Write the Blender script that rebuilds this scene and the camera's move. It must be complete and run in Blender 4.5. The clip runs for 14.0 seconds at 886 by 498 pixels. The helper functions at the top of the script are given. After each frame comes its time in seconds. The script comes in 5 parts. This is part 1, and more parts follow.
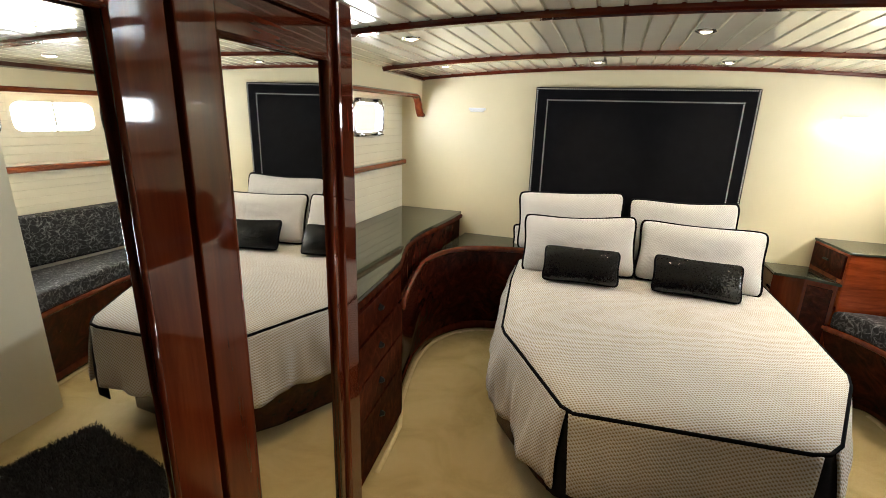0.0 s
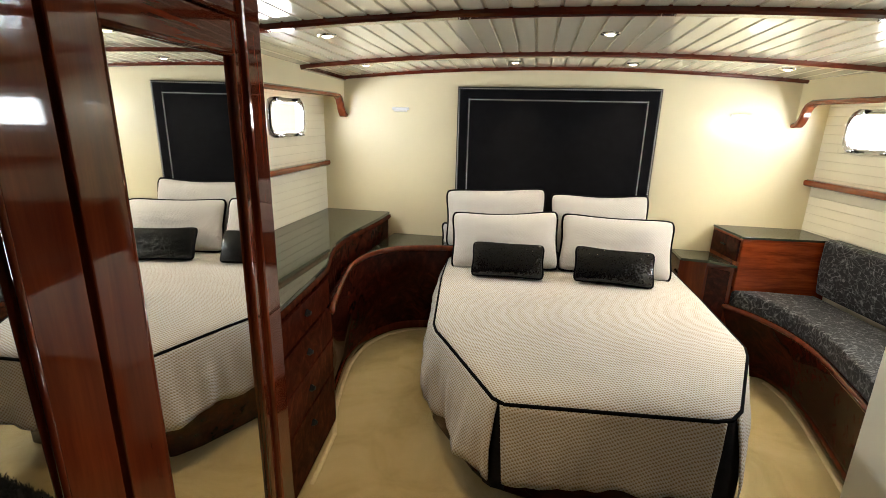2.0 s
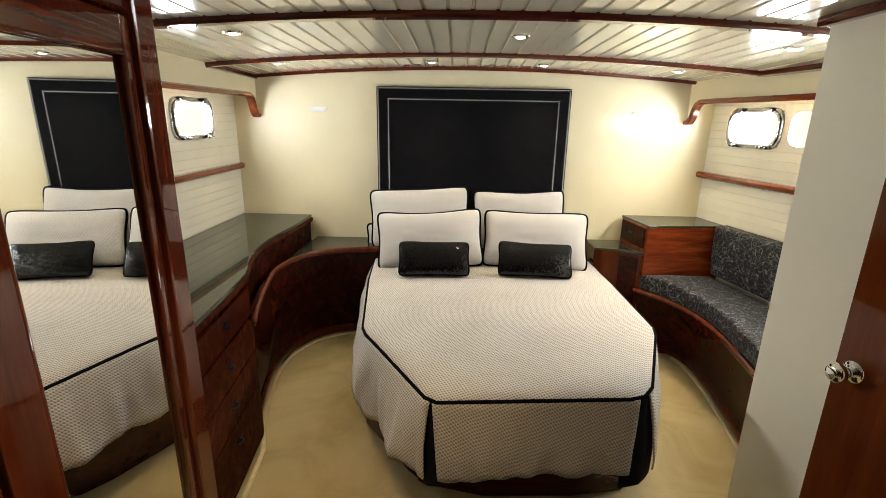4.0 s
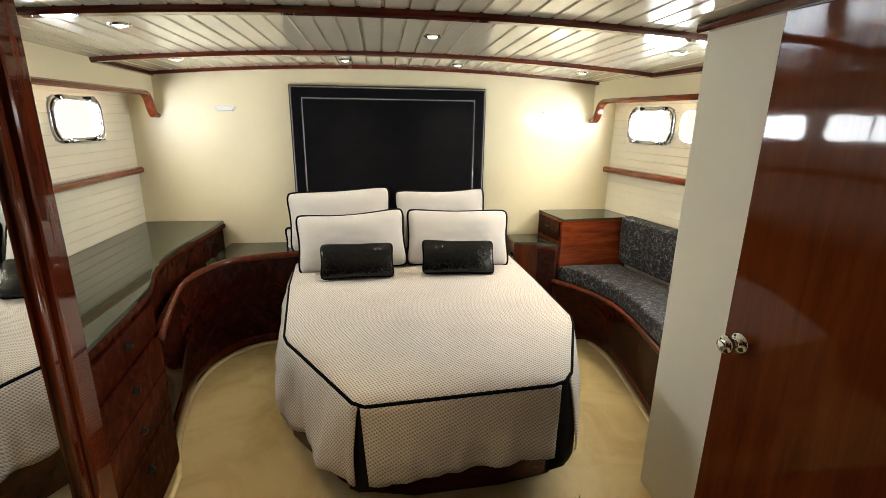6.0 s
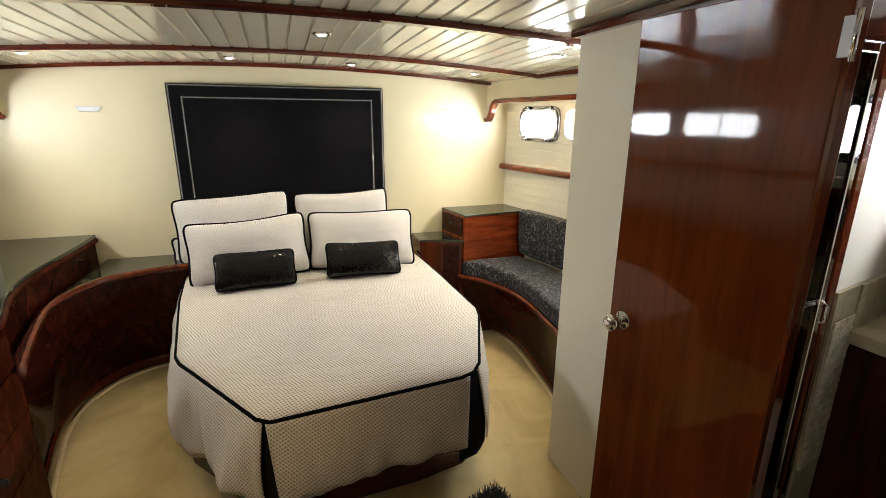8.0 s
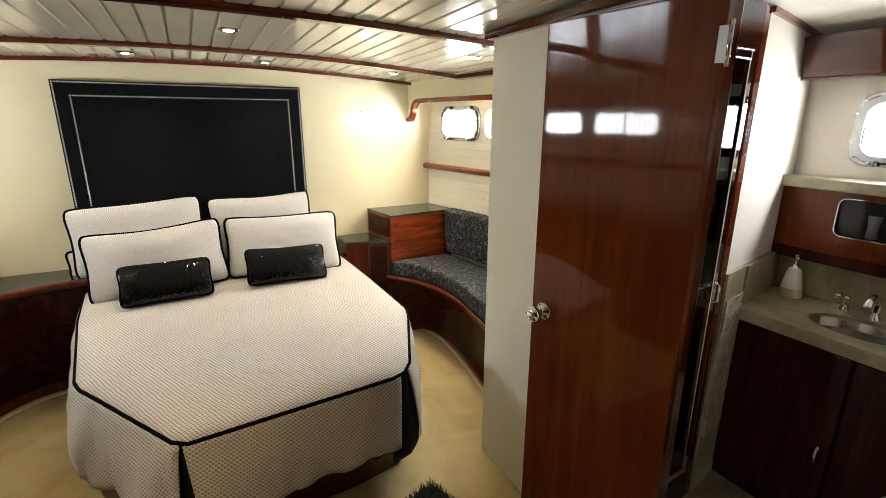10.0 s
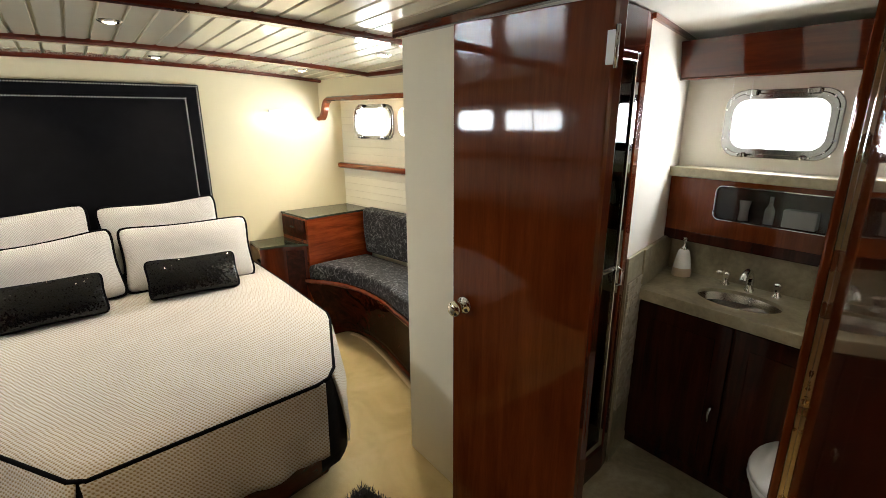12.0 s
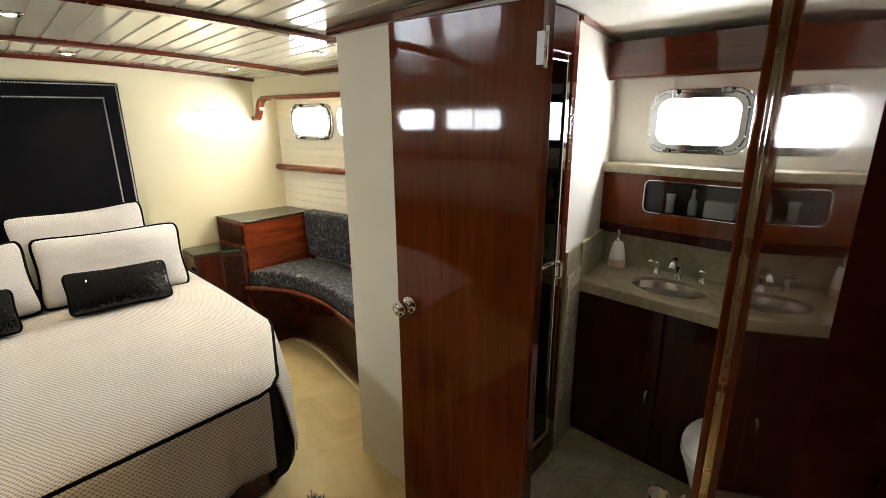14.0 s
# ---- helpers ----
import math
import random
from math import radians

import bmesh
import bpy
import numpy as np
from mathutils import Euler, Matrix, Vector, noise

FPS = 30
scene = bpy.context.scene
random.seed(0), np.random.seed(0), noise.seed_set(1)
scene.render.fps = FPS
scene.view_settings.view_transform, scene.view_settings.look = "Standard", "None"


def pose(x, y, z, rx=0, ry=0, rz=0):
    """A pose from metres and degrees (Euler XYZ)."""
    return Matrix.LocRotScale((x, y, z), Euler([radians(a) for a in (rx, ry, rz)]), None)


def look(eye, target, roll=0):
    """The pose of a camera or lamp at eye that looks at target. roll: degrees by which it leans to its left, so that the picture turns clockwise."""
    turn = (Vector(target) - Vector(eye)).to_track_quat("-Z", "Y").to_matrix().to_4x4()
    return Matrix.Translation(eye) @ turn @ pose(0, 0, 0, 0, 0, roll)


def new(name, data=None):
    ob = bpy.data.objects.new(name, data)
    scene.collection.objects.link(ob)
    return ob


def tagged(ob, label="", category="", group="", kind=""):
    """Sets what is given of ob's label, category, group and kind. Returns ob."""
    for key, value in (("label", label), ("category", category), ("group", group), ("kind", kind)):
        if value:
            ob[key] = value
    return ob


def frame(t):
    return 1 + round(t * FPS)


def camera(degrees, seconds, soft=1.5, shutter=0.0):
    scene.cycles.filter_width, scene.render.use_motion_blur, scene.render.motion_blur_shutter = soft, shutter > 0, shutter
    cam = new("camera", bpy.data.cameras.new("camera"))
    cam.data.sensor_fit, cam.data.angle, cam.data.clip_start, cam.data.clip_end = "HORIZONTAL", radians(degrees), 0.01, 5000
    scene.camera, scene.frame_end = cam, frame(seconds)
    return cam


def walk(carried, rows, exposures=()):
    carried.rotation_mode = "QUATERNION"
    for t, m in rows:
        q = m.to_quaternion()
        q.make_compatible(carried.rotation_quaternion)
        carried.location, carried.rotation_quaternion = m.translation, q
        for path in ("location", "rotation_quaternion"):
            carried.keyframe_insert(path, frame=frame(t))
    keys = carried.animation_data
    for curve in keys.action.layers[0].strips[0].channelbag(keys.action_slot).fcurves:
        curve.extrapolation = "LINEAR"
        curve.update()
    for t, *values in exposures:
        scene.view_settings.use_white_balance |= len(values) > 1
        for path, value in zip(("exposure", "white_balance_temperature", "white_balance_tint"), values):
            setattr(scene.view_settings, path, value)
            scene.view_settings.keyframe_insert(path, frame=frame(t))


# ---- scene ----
cam = camera(86.7, 14.0, soft=0.7)
PATH = [
    (0, (0.52, -0.179, 1.608), (-0.108, 1.639, 1.061), 1.7),
    (0.5, (0.528, -0.175, 1.6), (-0.036, 1.666, 1.059), 1.6),
    (1, (0.526, -0.172, 1.6), (0.033, 1.69, 1.061), 1.5),
    (1.5, (0.535, -0.169, 1.602), (0.111, 1.71, 1.062), 1.4),
    (2, (0.543, -0.166, 1.6), (0.188, 1.728, 1.063), 1.4),
    (2.5, (0.545, -0.165, 1.604), (0.258, 1.74, 1.066), 1.3),
    (3, (0.55, -0.162, 1.608), (0.339, 1.753, 1.069), 1.2),
    (3.5, (0.552, -0.163, 1.614), (0.424, 1.758, 1.073), 1.1),
    (6, (0.574, -0.156, 1.612), (0.834, 1.753, 1.075), 0.8),
    (6.5, (0.58, -0.157, 1.608), (0.94, 1.737, 1.075), 0.7),
    (7, (0.587, -0.16, 1.609), (1.05, 1.711, 1.076), 0.6),
    (7.5, (0.596, -0.162, 1.609), (1.15, 1.684, 1.076), 0.5),
    (8, (0.6, -0.164, 1.611), (1.233, 1.657, 1.077), 0.4),
    (10.5, (0.621, -0.173, 1.613), (1.598, 1.488, 1.076), 0.1),
    (11, (0.623, -0.174, 1.616), (1.674, 1.44, 1.075), -0.1),
    (11.5, (0.628, -0.177, 1.614), (1.741, 1.394, 1.074), -0.2),
    (12, (0.628, -0.18, 1.616), (1.808, 1.341, 1.073), -0.2),
    (12.5, (0.631, -0.181, 1.613), (1.877, 1.287, 1.072), -0.2),
    (13, (0.636, -0.189, 1.614), (1.937, 1.23, 1.072), -0.3),
    (13.5, (0.633, -0.19, 1.61), (1.97, 1.197, 1.071), -0.3),
    (14, (0.641, -0.189, 1.616), (1.988, 1.184, 1.069), -0.5),
]
walk(cam, [(t, look(eye, target, roll)) for t, eye, target, roll in PATH])

# ---- world and light ----
world = bpy.data.worlds.new("sky")
scene.world = world
world.use_nodes = True
_nt = world.node_tree
_sky = _nt.nodes.new("ShaderNodeTexSky")
_sky.sky_type, _sky.sun_disc = "NISHITA", False
_sky.sun_elevation, _sky.sun_rotation = radians(40), radians(60)
_nt.links.new(_sky.outputs[0], _nt.nodes["Background"].inputs[0])
_nt.nodes["Background"].inputs[1].default_value = 0.12


def area_lamp(name, m, w, h, power, colour=(1, 1, 1)):
    d = bpy.data.lights.new(name, "AREA")
    d.shape, d.size, d.size_y, d.energy, d.color = "RECTANGLE", w, h, power, colour
    ob = new(name, d)
    ob.matrix_world = m
    return ob


def spot_lamp(x, y, z, power, colour=(1.0, 0.80, 0.55), size=92):
    d = bpy.data.lights.new("downlight_glow", "SPOT")
    d.energy, d.color, d.spot_size, d.spot_blend, d.shadow_soft_size = power, colour, radians(size), 1.0, 0.025
    ob = new("downlight_glow", d)
    ob.location = (x, y, z)
    return ob


DAY = (0.95, 0.97, 1.0)
WARM = (1.0, 0.82, 0.58)

# ---- materials ----


def material(name, rough=0.5, metal=0.0, coat=0.0, spec=0.5):
    m = bpy.data.materials.new(name)
    m.use_nodes = True
    b = m.node_tree.nodes["Principled BSDF"]
    b.inputs["Roughness"].default_value = rough
    b.inputs["Metallic"].default_value = metal
    b.inputs["Coat Weight"].default_value = coat
    b.inputs["Coat Roughness"].default_value = 0.04
    b.inputs["Specular IOR Level"].default_value = spec
    return m, m.node_tree, b


def nodes_coords(nt, scale=(1, 1, 1), rot=(0, 0, 0)):
    tc = nt.nodes.new("ShaderNodeTexCoord")
    mp = nt.nodes.new("ShaderNodeMapping")
    mp.inputs["Scale"].default_value = scale
    mp.inputs["Rotation"].default_value = rot
    nt.links.new(tc.outputs["Object"], mp.inputs[0])
    return mp.outputs[0]


def noise_tex(nt, vec, scale, detail=4, rough=0.55, dist=0.0):
    n = nt.nodes.new("ShaderNodeTexNoise")
    n.inputs["Scale"].default_value, n.inputs["Detail"].default_value = scale, detail
    n.inputs["Roughness"].default_value, n.inputs["Distortion"].default_value = rough, dist
    nt.links.new(vec, n.inputs["Vector"])
    return n.outputs["Fac"]


def ramp(nt, fac, stops):
    r = nt.nodes.new("ShaderNodeValToRGB")
    while len(r.color_ramp.elements) < len(stops):
        r.color_ramp.elements.new(0.5)
    for e, (p, c) in zip(r.color_ramp.elements, stops):
        e.position, e.color = p, (*c, 1) if len(c) == 3 else c
    nt.links.new(fac, r.inputs[0])
    return r.outputs[0]


def mixed(nt, a, b, fac, mode="MIX"):
    m = nt.nodes.new("ShaderNodeMix")
    m.data_type, m.blend_type = "RGBA", mode
    for sock, v in ((m.inputs[0], fac), (m.inputs[6], a), (m.inputs[7], b)):
        if hasattr(v, "links") or hasattr(v, "is_linked"):
            nt.links.new(v, sock)
        else:
            sock.default_value = v if isinstance(v, (int, float)) else (*v, 1)
    return m.outputs[2]


def bumped(nt, b, height, strength=0.2, dist=0.002, normal_in="Normal"):
    n = nt.nodes.new("ShaderNodeBump")
    n.inputs["Strength"].default_value, n.inputs["Distance"].default_value = strength, dist
    nt.links.new(height, n.inputs["Height"])
    nt.links.new(n.outputs[0], b.inputs[normal_in])


def maths(nt, op, a, b=0.0):
    n = nt.nodes.new("ShaderNodeMath")
    n.operation = op
    for s, v in zip(n.inputs, (a, b)):
        if isinstance(v, (int, float)):
            s.default_value = v
        else:
            nt.links.new(v, s)
    return n.outputs[0]


def wood(name, dark, mid, light, axis="z", rough=0.22, coat=1.0, burl=False, ripple=0.03, spec=0.12):
    m, nt, b = material(name, rough * 0.35, 0, coat, spec)
    b.inputs["Coat Roughness"].default_value = 0.025
    sc = {"z": (14, 14, 1.0), "y": (14, 1.0, 14), "x": (1.0, 14, 14)}[axis]
    if burl:
        sc = (5, 5, 4)
    v = nodes_coords(nt, sc)
    g = noise_tex(nt, v, 1.6, 8, 0.62, 2.6 if burl else 0.7)
    big = noise_tex(nt, nodes_coords(nt), 2.2, 3)
    fine = noise_tex(nt, nodes_coords(nt, tuple(4 * c for c in sc)), 3.0, 4)
    col = ramp(nt, g, [(0.3, dark), (0.52, mid), (0.72, light)])
    col = mixed(nt, col, ramp(nt, big, [(0.3, (0.55, 0.5, 0.5)), (0.7, (1.15, 1.1, 1.05))]), 0.6, "MULTIPLY")
    col = mixed(nt, col, ramp(nt, fine, [(0.35, (0.75, 0.7, 0.7)), (0.6, (1.05, 1.05, 1.05))]), 0.35, "MULTIPLY")
    nt.links.new(col, b.inputs["Base Color"])
    wv = noise_tex(nt, nodes_coords(nt), 9, 2)
    if ripple:
        bumped(nt, b, wv, ripple, 0.01, "Coat Normal")
    return m


def plain(name, colour, rough=0.5, metal=0.0, coat=0.0, vary=0.12, scale=6.0, bump=0.0, bscale=120.0, spec=0.5):
    m, nt, b = material(name, rough, metal, coat, spec)
    n1 = noise_tex(nt, nodes_coords(nt), scale, 5)
    lo = tuple(c * (1 - vary) for c in colour)
    hi = tuple(min(1, c * (1 + vary)) for c in colour)
    nt.links.new(ramp(nt, n1, [(0.3, lo), (0.7, hi)]), b.inputs["Base Color"])
    r = noise_tex(nt, nodes_coords(nt), scale * 3, 4)
    nt.links.new(maths(nt, "ADD", maths(nt, "MULTIPLY", r, rough * 0.4), rough * 0.8), b.inputs["Roughness"])
    if bump:
        bumped(nt, b, noise_tex(nt, nodes_coords(nt), bscale, 4), bump, 0.003)
    return m


MAHOGANY = wood("mahogany_varnished", (0.068, 0.012, 0.0042), (0.105, 0.020, 0.007), (0.14, 0.030, 0.0105), coat=0.62)
MAHOGANY_H = wood("mahogany_varnished_level", (0.05, 0.010, 0.004), (0.092, 0.018, 0.007), (0.13, 0.028, 0.010), "y")
MAHOGANY_X = wood("mahogany_cabinet", (0.11, 0.018, 0.005), (0.24, 0.044, 0.012), (0.34, 0.075, 0.02), "x")
DOORWOOD = wood("mahogany_door", (0.112, 0.0225, 0.005), (0.15, 0.0325, 0.0078), (0.19, 0.045, 0.011), "z", 0.2, 0.5)
BURL = wood("mahogany_burl", (0.018, 0.0045, 0.0028), (0.040, 0.0085, 0.0042), (0.080, 0.0155, 0.0065), coat=0.26, burl=True, spec=0.0)
RAILWOOD = wood("rail_mahogany", (0.12, 0.022, 0.008), (0.22, 0.05, 0.016), (0.32, 0.085, 0.03), "y", 0.3, 0.8)
DARKWOOD = wood("vanity_mahogany", (0.022, 0.005, 0.0025), (0.045, 0.010, 0.005), (0.075, 0.018, 0.009), "z", 0.3, 0.35)
CREAM = plain("cream_wall_covering", (0.76, 0.68, 0.455), 0.38, vary=0.035, scale=2.0, bump=0.04, bscale=60)
PLANK = plain("cream_painted_boards", (0.83, 0.79, 0.64), 0.3, vary=0.03, scale=3.0, coat=0.3)
CEIL = plain("glossy_cream_ceiling_boards", (0.70, 0.66, 0.52), 0.16, vary=0.05, scale=2.0, coat=0.7)
GROOVE = plain("board_groove", (0.30, 0.27, 0.18), 0.6)
GROOVE_WALL = plain("wall_board_groove", (0.66, 0.61, 0.46), 0.6)
DULLCHROME = plain("porthole_chrome", (0.32, 0.32, 0.32), 0.12, 1.0, vary=0.1, scale=20)
GREYWALL = plain("pale_grey_cream_panel", (0.78, 0.745, 0.60), 0.4, vary=0.03, scale=2)
WHITEWALL = plain("white_wall_paint", (0.80, 0.765, 0.675), 0.45, vary=0.03, scale=3, bump=0.05)
VELVET = plain("black_velvet", (0.004, 0.004, 0.005), 0.85, vary=0.3, spec=0.1)
BLACKPIPE = plain("black_cord_piping", (0.003, 0.003, 0.004), 0.9, vary=0.3, scale=200, spec=0.05)
BLACKCLOTH = plain("black_pleat_cloth", (0.008, 0.008, 0.011), 0.8, vary=0.3, scale=30, spec=0.2)
NICKEL = plain("nickel_nailheads", (0.86, 0.85, 0.83), 0.3, 1.0)
CHROME = plain("polished_chrome", (0.78, 0.78, 0.78), 0.08, 1.0, vary=0.03)
BRASS = plain("brushed_brass", (0.72, 0.60, 0.34), 0.28, 1.0)
COUNTER = plain("olive_grey_gloss_counter", (0.034, 0.036, 0.022), 0.035, vary=0.15, scale=40, spec=0.36)
SATIN = plain("satin_silver_lamp_body", (0.72, 0.73, 0.74), 0.35, 0.2)
KNOBDARK = plain("dark_bronze_pull", (0.006, 0.005, 0.005), 0.6, spec=0.15)
CERAMIC = plain("white_ceramic", (0.82, 0.81, 0.78), 0.12, vary=0.02, coat=0.5)
BAND = plain("tan_ceramic_band", (0.55, 0.42, 0.30), 0.5)
GROUTB = plain("mosaic_grout", (0.30, 0.27, 0.21), 0.8)
BEDBASE = wood("bed_base_mahogany", (0.03, 0.007, 0.004), (0.07, 0.015, 0.008), (0.12, 0.03, 0.013), "x", 0.3, 0.8)


def carpet_material():
    m, nt, b = material("beige_cut_pile_carpet", 0.95, spec=0.1)
    v = nodes_coords(nt)
    big = noise_tex(nt, v, 2.6, 5, 0.65, 0.8)
    fine = noise_tex(nt, v, 420, 2)
    col = ramp(nt, big, [(0.28, (0.46, 0.36, 0.17)), (0.5, (0.60, 0.485, 0.245)), (0.72, (0.68, 0.57, 0.315))])
    col = mixed(nt, col, ramp(nt, fine, [(0.3, (0.7, 0.68, 0.64)), (0.7, (1.1, 1.1, 1.1))]), 0.5, "MULTIPLY")
    nt.links.new(col, b.inputs["Base Color"])
    bumped(nt, b, maths(nt, "ADD", fine, maths(nt, "MULTIPLY", noise_tex(nt, v, 60, 3), 0.6)), 0.6, 0.004)
    b.inputs["Sheen Weight"].default_value = 0.2
    return m


CARPET = carpet_material()


def weave_material(name, light, dark, angle=20, cell=0.0118, contrast=0.9):
    """Basket weave: two crossing wave bands, pale thread over tan ground."""
    m, nt, b = material(name, 0.85, spec=0.15)
    v = nodes_coords(nt, (1, 1, 1), (0, 0, radians(angle)))
    wob = nt.nodes.new("ShaderNodeTexNoise")
    wob.inputs["Scale"].default_value, wob.inputs["Detail"].default_value = 14, 3
    nt.links.new(v, wob.inputs["Vector"])
    vv = mixed(nt, v, wob.outputs["Color"], 0.012)
    sep = nt.nodes.new("ShaderNodeSeparateXYZ")
    nt.links.new(vv, sep.inputs[0])
    k = 6.283 / (cell * 1.414)
    yz = maths(nt, "ADD", sep.outputs[1], sep.outputs[2])
    wa = maths(nt, "SINE", maths(nt, "MULTIPLY", maths(nt, "ADD", sep.outputs[0], yz), k))
    wb = maths(nt, "SINE", maths(nt, "MULTIPLY", maths(nt, "SUBTRACT", sep.outputs[0], yz), k))
    h2 = maths(nt, "ADD", maths(nt, "MULTIPLY", maths(nt, "ADD", wa, wb), 0.25), 0.5)
    thread = noise_tex(nt, v, 260, 2)
    h2 = maths(nt, "ADD", h2, maths(nt, "MULTIPLY", maths(nt, "SUBTRACT", thread, 0.5), 0.25))
    big = noise_tex(nt, nodes_coords(nt), 3.5, 4)
    col = ramp(nt, h2, [(0.5 - 0.4 * contrast, dark), (0.58, light)])
    col = mixed(nt, col, ramp(nt, big, [(0.3, (0.88, 0.87, 0.86)), (0.7, (1.05, 1.05, 1.05))]), 0.6, "MULTIPLY")
    nt.links.new(col, b.inputs["Base Color"])
    rumple = noise_tex(nt, nodes_coords(nt, (5, 9, 5), (0, 0, 0.5)), 1.0, 3, 0.45)
    bumped(nt, b, maths(nt, "ADD", h2, maths(nt, "MULTIPLY", rumple, 6.0)), 0.5, 0.004)
    b.inputs["Sheen Weight"].default_value = 0.15
    return m


WEAVE = weave_material("ivory_basket_weave", (0.645, 0.63, 0.605), (0.34, 0.26, 0.145))
PILLOWCLOTH = weave_material("ivory_ribbed_pillow_cloth", (0.69, 0.665, 0.625), (0.50, 0.455, 0.40), 0, 0.0062, 0.7)


def paisley_material():
    m, nt, b = material("charcoal_paisley_brocade", 0.6, spec=0.35)
    v = nodes_coords(nt)
    d = nt.nodes.new("ShaderNodeTexNoise")
    d.inputs["Scale"].default_value, d.inputs["Detail"].default_value = 9, 2
    nt.links.new(v, d.inputs["Vector"])
    vv = mixed(nt, v, d.outputs["Color"], 0.16)
    vo = nt.nodes.new("ShaderNodeTexVoronoi")
    vo.feature = "DISTANCE_TO_EDGE"
    vo.inputs["Scale"].default_value = 15
    nt.links.new(vv, vo.inputs["Vector"])
    wv = nt.nodes.new("ShaderNodeTexWave")
    wv.wave_type = "RINGS"
    wv.inputs["Scale"].default_value, wv.inputs["Distortion"].default_value, wv.inputs["Detail"].default_value = 7, 18, 3
    wv.inputs["Detail Scale"].default_value = 2.5
    nt.links.new(v, wv.inputs["Vector"])
    lines = maths(nt, "ADD", ramp(nt, vo.outputs["Distance"], [(0.0, (1, 1, 1)), (0.07, (0, 0, 0))]), ramp(nt, wv.outputs["Fac"], [(0.72, (0, 0, 0)), (0.9, (0.8, 0.8, 0.8))]))
    n2 = noise_tex(nt, v, 55, 3)
    lines = maths(nt, "MULTIPLY", lines, n2)
    col = ramp(nt, lines, [(0.05, (0.008, 0.008, 0.0095)), (0.35, (0.045, 0.047, 0.050)), (0.8, (0.16, 0.165, 0.17))])
    nt.links.new(col, b.inputs["Base Color"])
    bumped(nt, b, lines, 0.3, 0.002)
    return m


PAISLEY = paisley_material()


def stone_material(name, a, c, scale=5):
    m, nt, b = material(name, 0.35, coat=0.25)
    v = nodes_coords(nt)
    n1 = noise_tex(nt, v, scale, 8, 0.65, 1.2)
    n2 = noise_tex(nt, v, scale * 9, 4)
    col = ramp(nt, n1, [(0.3, a), (0.7, c)])
    col = mixed(nt, col, ramp(nt, n2, [(0.35, (0.7, 0.7, 0.7)), (0.6, (1.05, 1.05, 1.05))]), 0.5, "MULTIPLY")
    nt.links.new(col, b.inputs["Base Color"])
    return m


STONE = stone_material("grey_beige_stone", (0.25, 0.215, 0.135), (0.46, 0.405, 0.265))
BATHFLOOR = stone_material("mottled_stone_floor", (0.20, 0.165, 0.10), (0.42, 0.36, 0.24), 4)


def mosaic_tile_material():
    m, nt, b = material("stone_mosaic_pieces", 0.5)
    oi = nt.nodes.new("ShaderNodeNewGeometry")
    col = ramp(nt, oi.outputs["Random Per Island"], [(0.0, (0.32, 0.27, 0.18)), (0.4, (0.46, 0.40, 0.29)), (0.7, (0.56, 0.51, 0.40)), (1.0, (0.38, 0.34, 0.26))])
    nt.links.new(col, b.inputs["Base Color"])
    return m


MOSAIC = mosaic_tile_material()


def sequin_material():
    m, nt, b = material("black_sequins", 0.09, 0.0, 0.0, 0.42)
    oi = nt.nodes.new("ShaderNodeNewGeometry")
    nt.links.new(ramp(nt, oi.outputs["Random Per Island"], [(0, (0.002, 0.002, 0.002)), (1, (0.008, 0.008, 0.009))]), b.inputs["Base Color"])
    return m


SEQUIN = sequin_material()

MIRROR, _n, _b = material("silvered_mirror", 0.01, 1.0)
_b.inputs["Base Color"].default_value = (0.88, 0.89, 0.87, 1)
SMOKED, _n, _b = material("smoked_glass", 0.03, 0.0, 0.5)
_b.inputs["Base Color"].default_value = (0.02, 0.022, 0.02, 1)
_b.inputs["Alpha"].default_value = 0.55


def glass_material(name, tint=(1, 1, 1)):
    m, nt, b = material(name, 0.02)
    b.inputs["Base Color"].default_value = (*tint, 1)
    b.inputs["Transmission Weight"].default_value = 1.0
    b.inputs["IOR"].default_value = 1.45
    return m




def thin_glass(name, tint):
    """A single pane: clear, with mirror gloss towards grazing angles."""
    m = bpy.data.materials.new(name)
    m.use_nodes = True
    nt = m.node_tree
    out = nt.nodes["Material Output"]
    nt.nodes.remove(nt.nodes["Principled BSDF"])
    tr, gl, mx, fr = (nt.nodes.new("ShaderNode" + k) for k in ("BsdfTransparent", "BsdfGlossy", "MixShader", "Fresnel"))
    tr.inputs[0].default_value = (*tint, 1)
    gl.inputs["Roughness"].default_value = 0.02
    fr.inputs[0].default_value = 1.45
    nt.links.new(fr.outputs[0], mx.inputs[0])
    nt.links.new(tr.outputs[0], mx.inputs[1])
    nt.links.new(gl.outputs[0], mx.inputs[2])
    nt.links.new(mx.outputs[0], out.inputs[0])
    return m


GLASS = thin_glass("clear_glass", (0.97, 0.98, 0.98))
DARKGLASS = thin_glass("shower_glass", (0.5, 0.56, 0.53))
CRYSTAL = glass_material("cut_crystal")


def glow_material(name, colour, strength):
    m, nt, b = material(name, 0.4)
    b.inputs["Base Color"].default_value = (0.8, 0.8, 0.8, 1)
    b.inputs["Emission Color"].default_value = (*colour, 1)
    b.inputs["Emission Strength"].default_value = strength
    return m


LAMPGLOW = glow_material("downlight_lens", (1.0, 0.9, 0.72), 5.0)
WALLGLOW = glow_material("wall_lamp_lens", (1.0, 0.95, 0.85), 6.0)
OUTSIDE = glow_material("bright_haze_outside", (0.95, 0.98, 1.0), 3.5)

# ---- mesh helpers ----


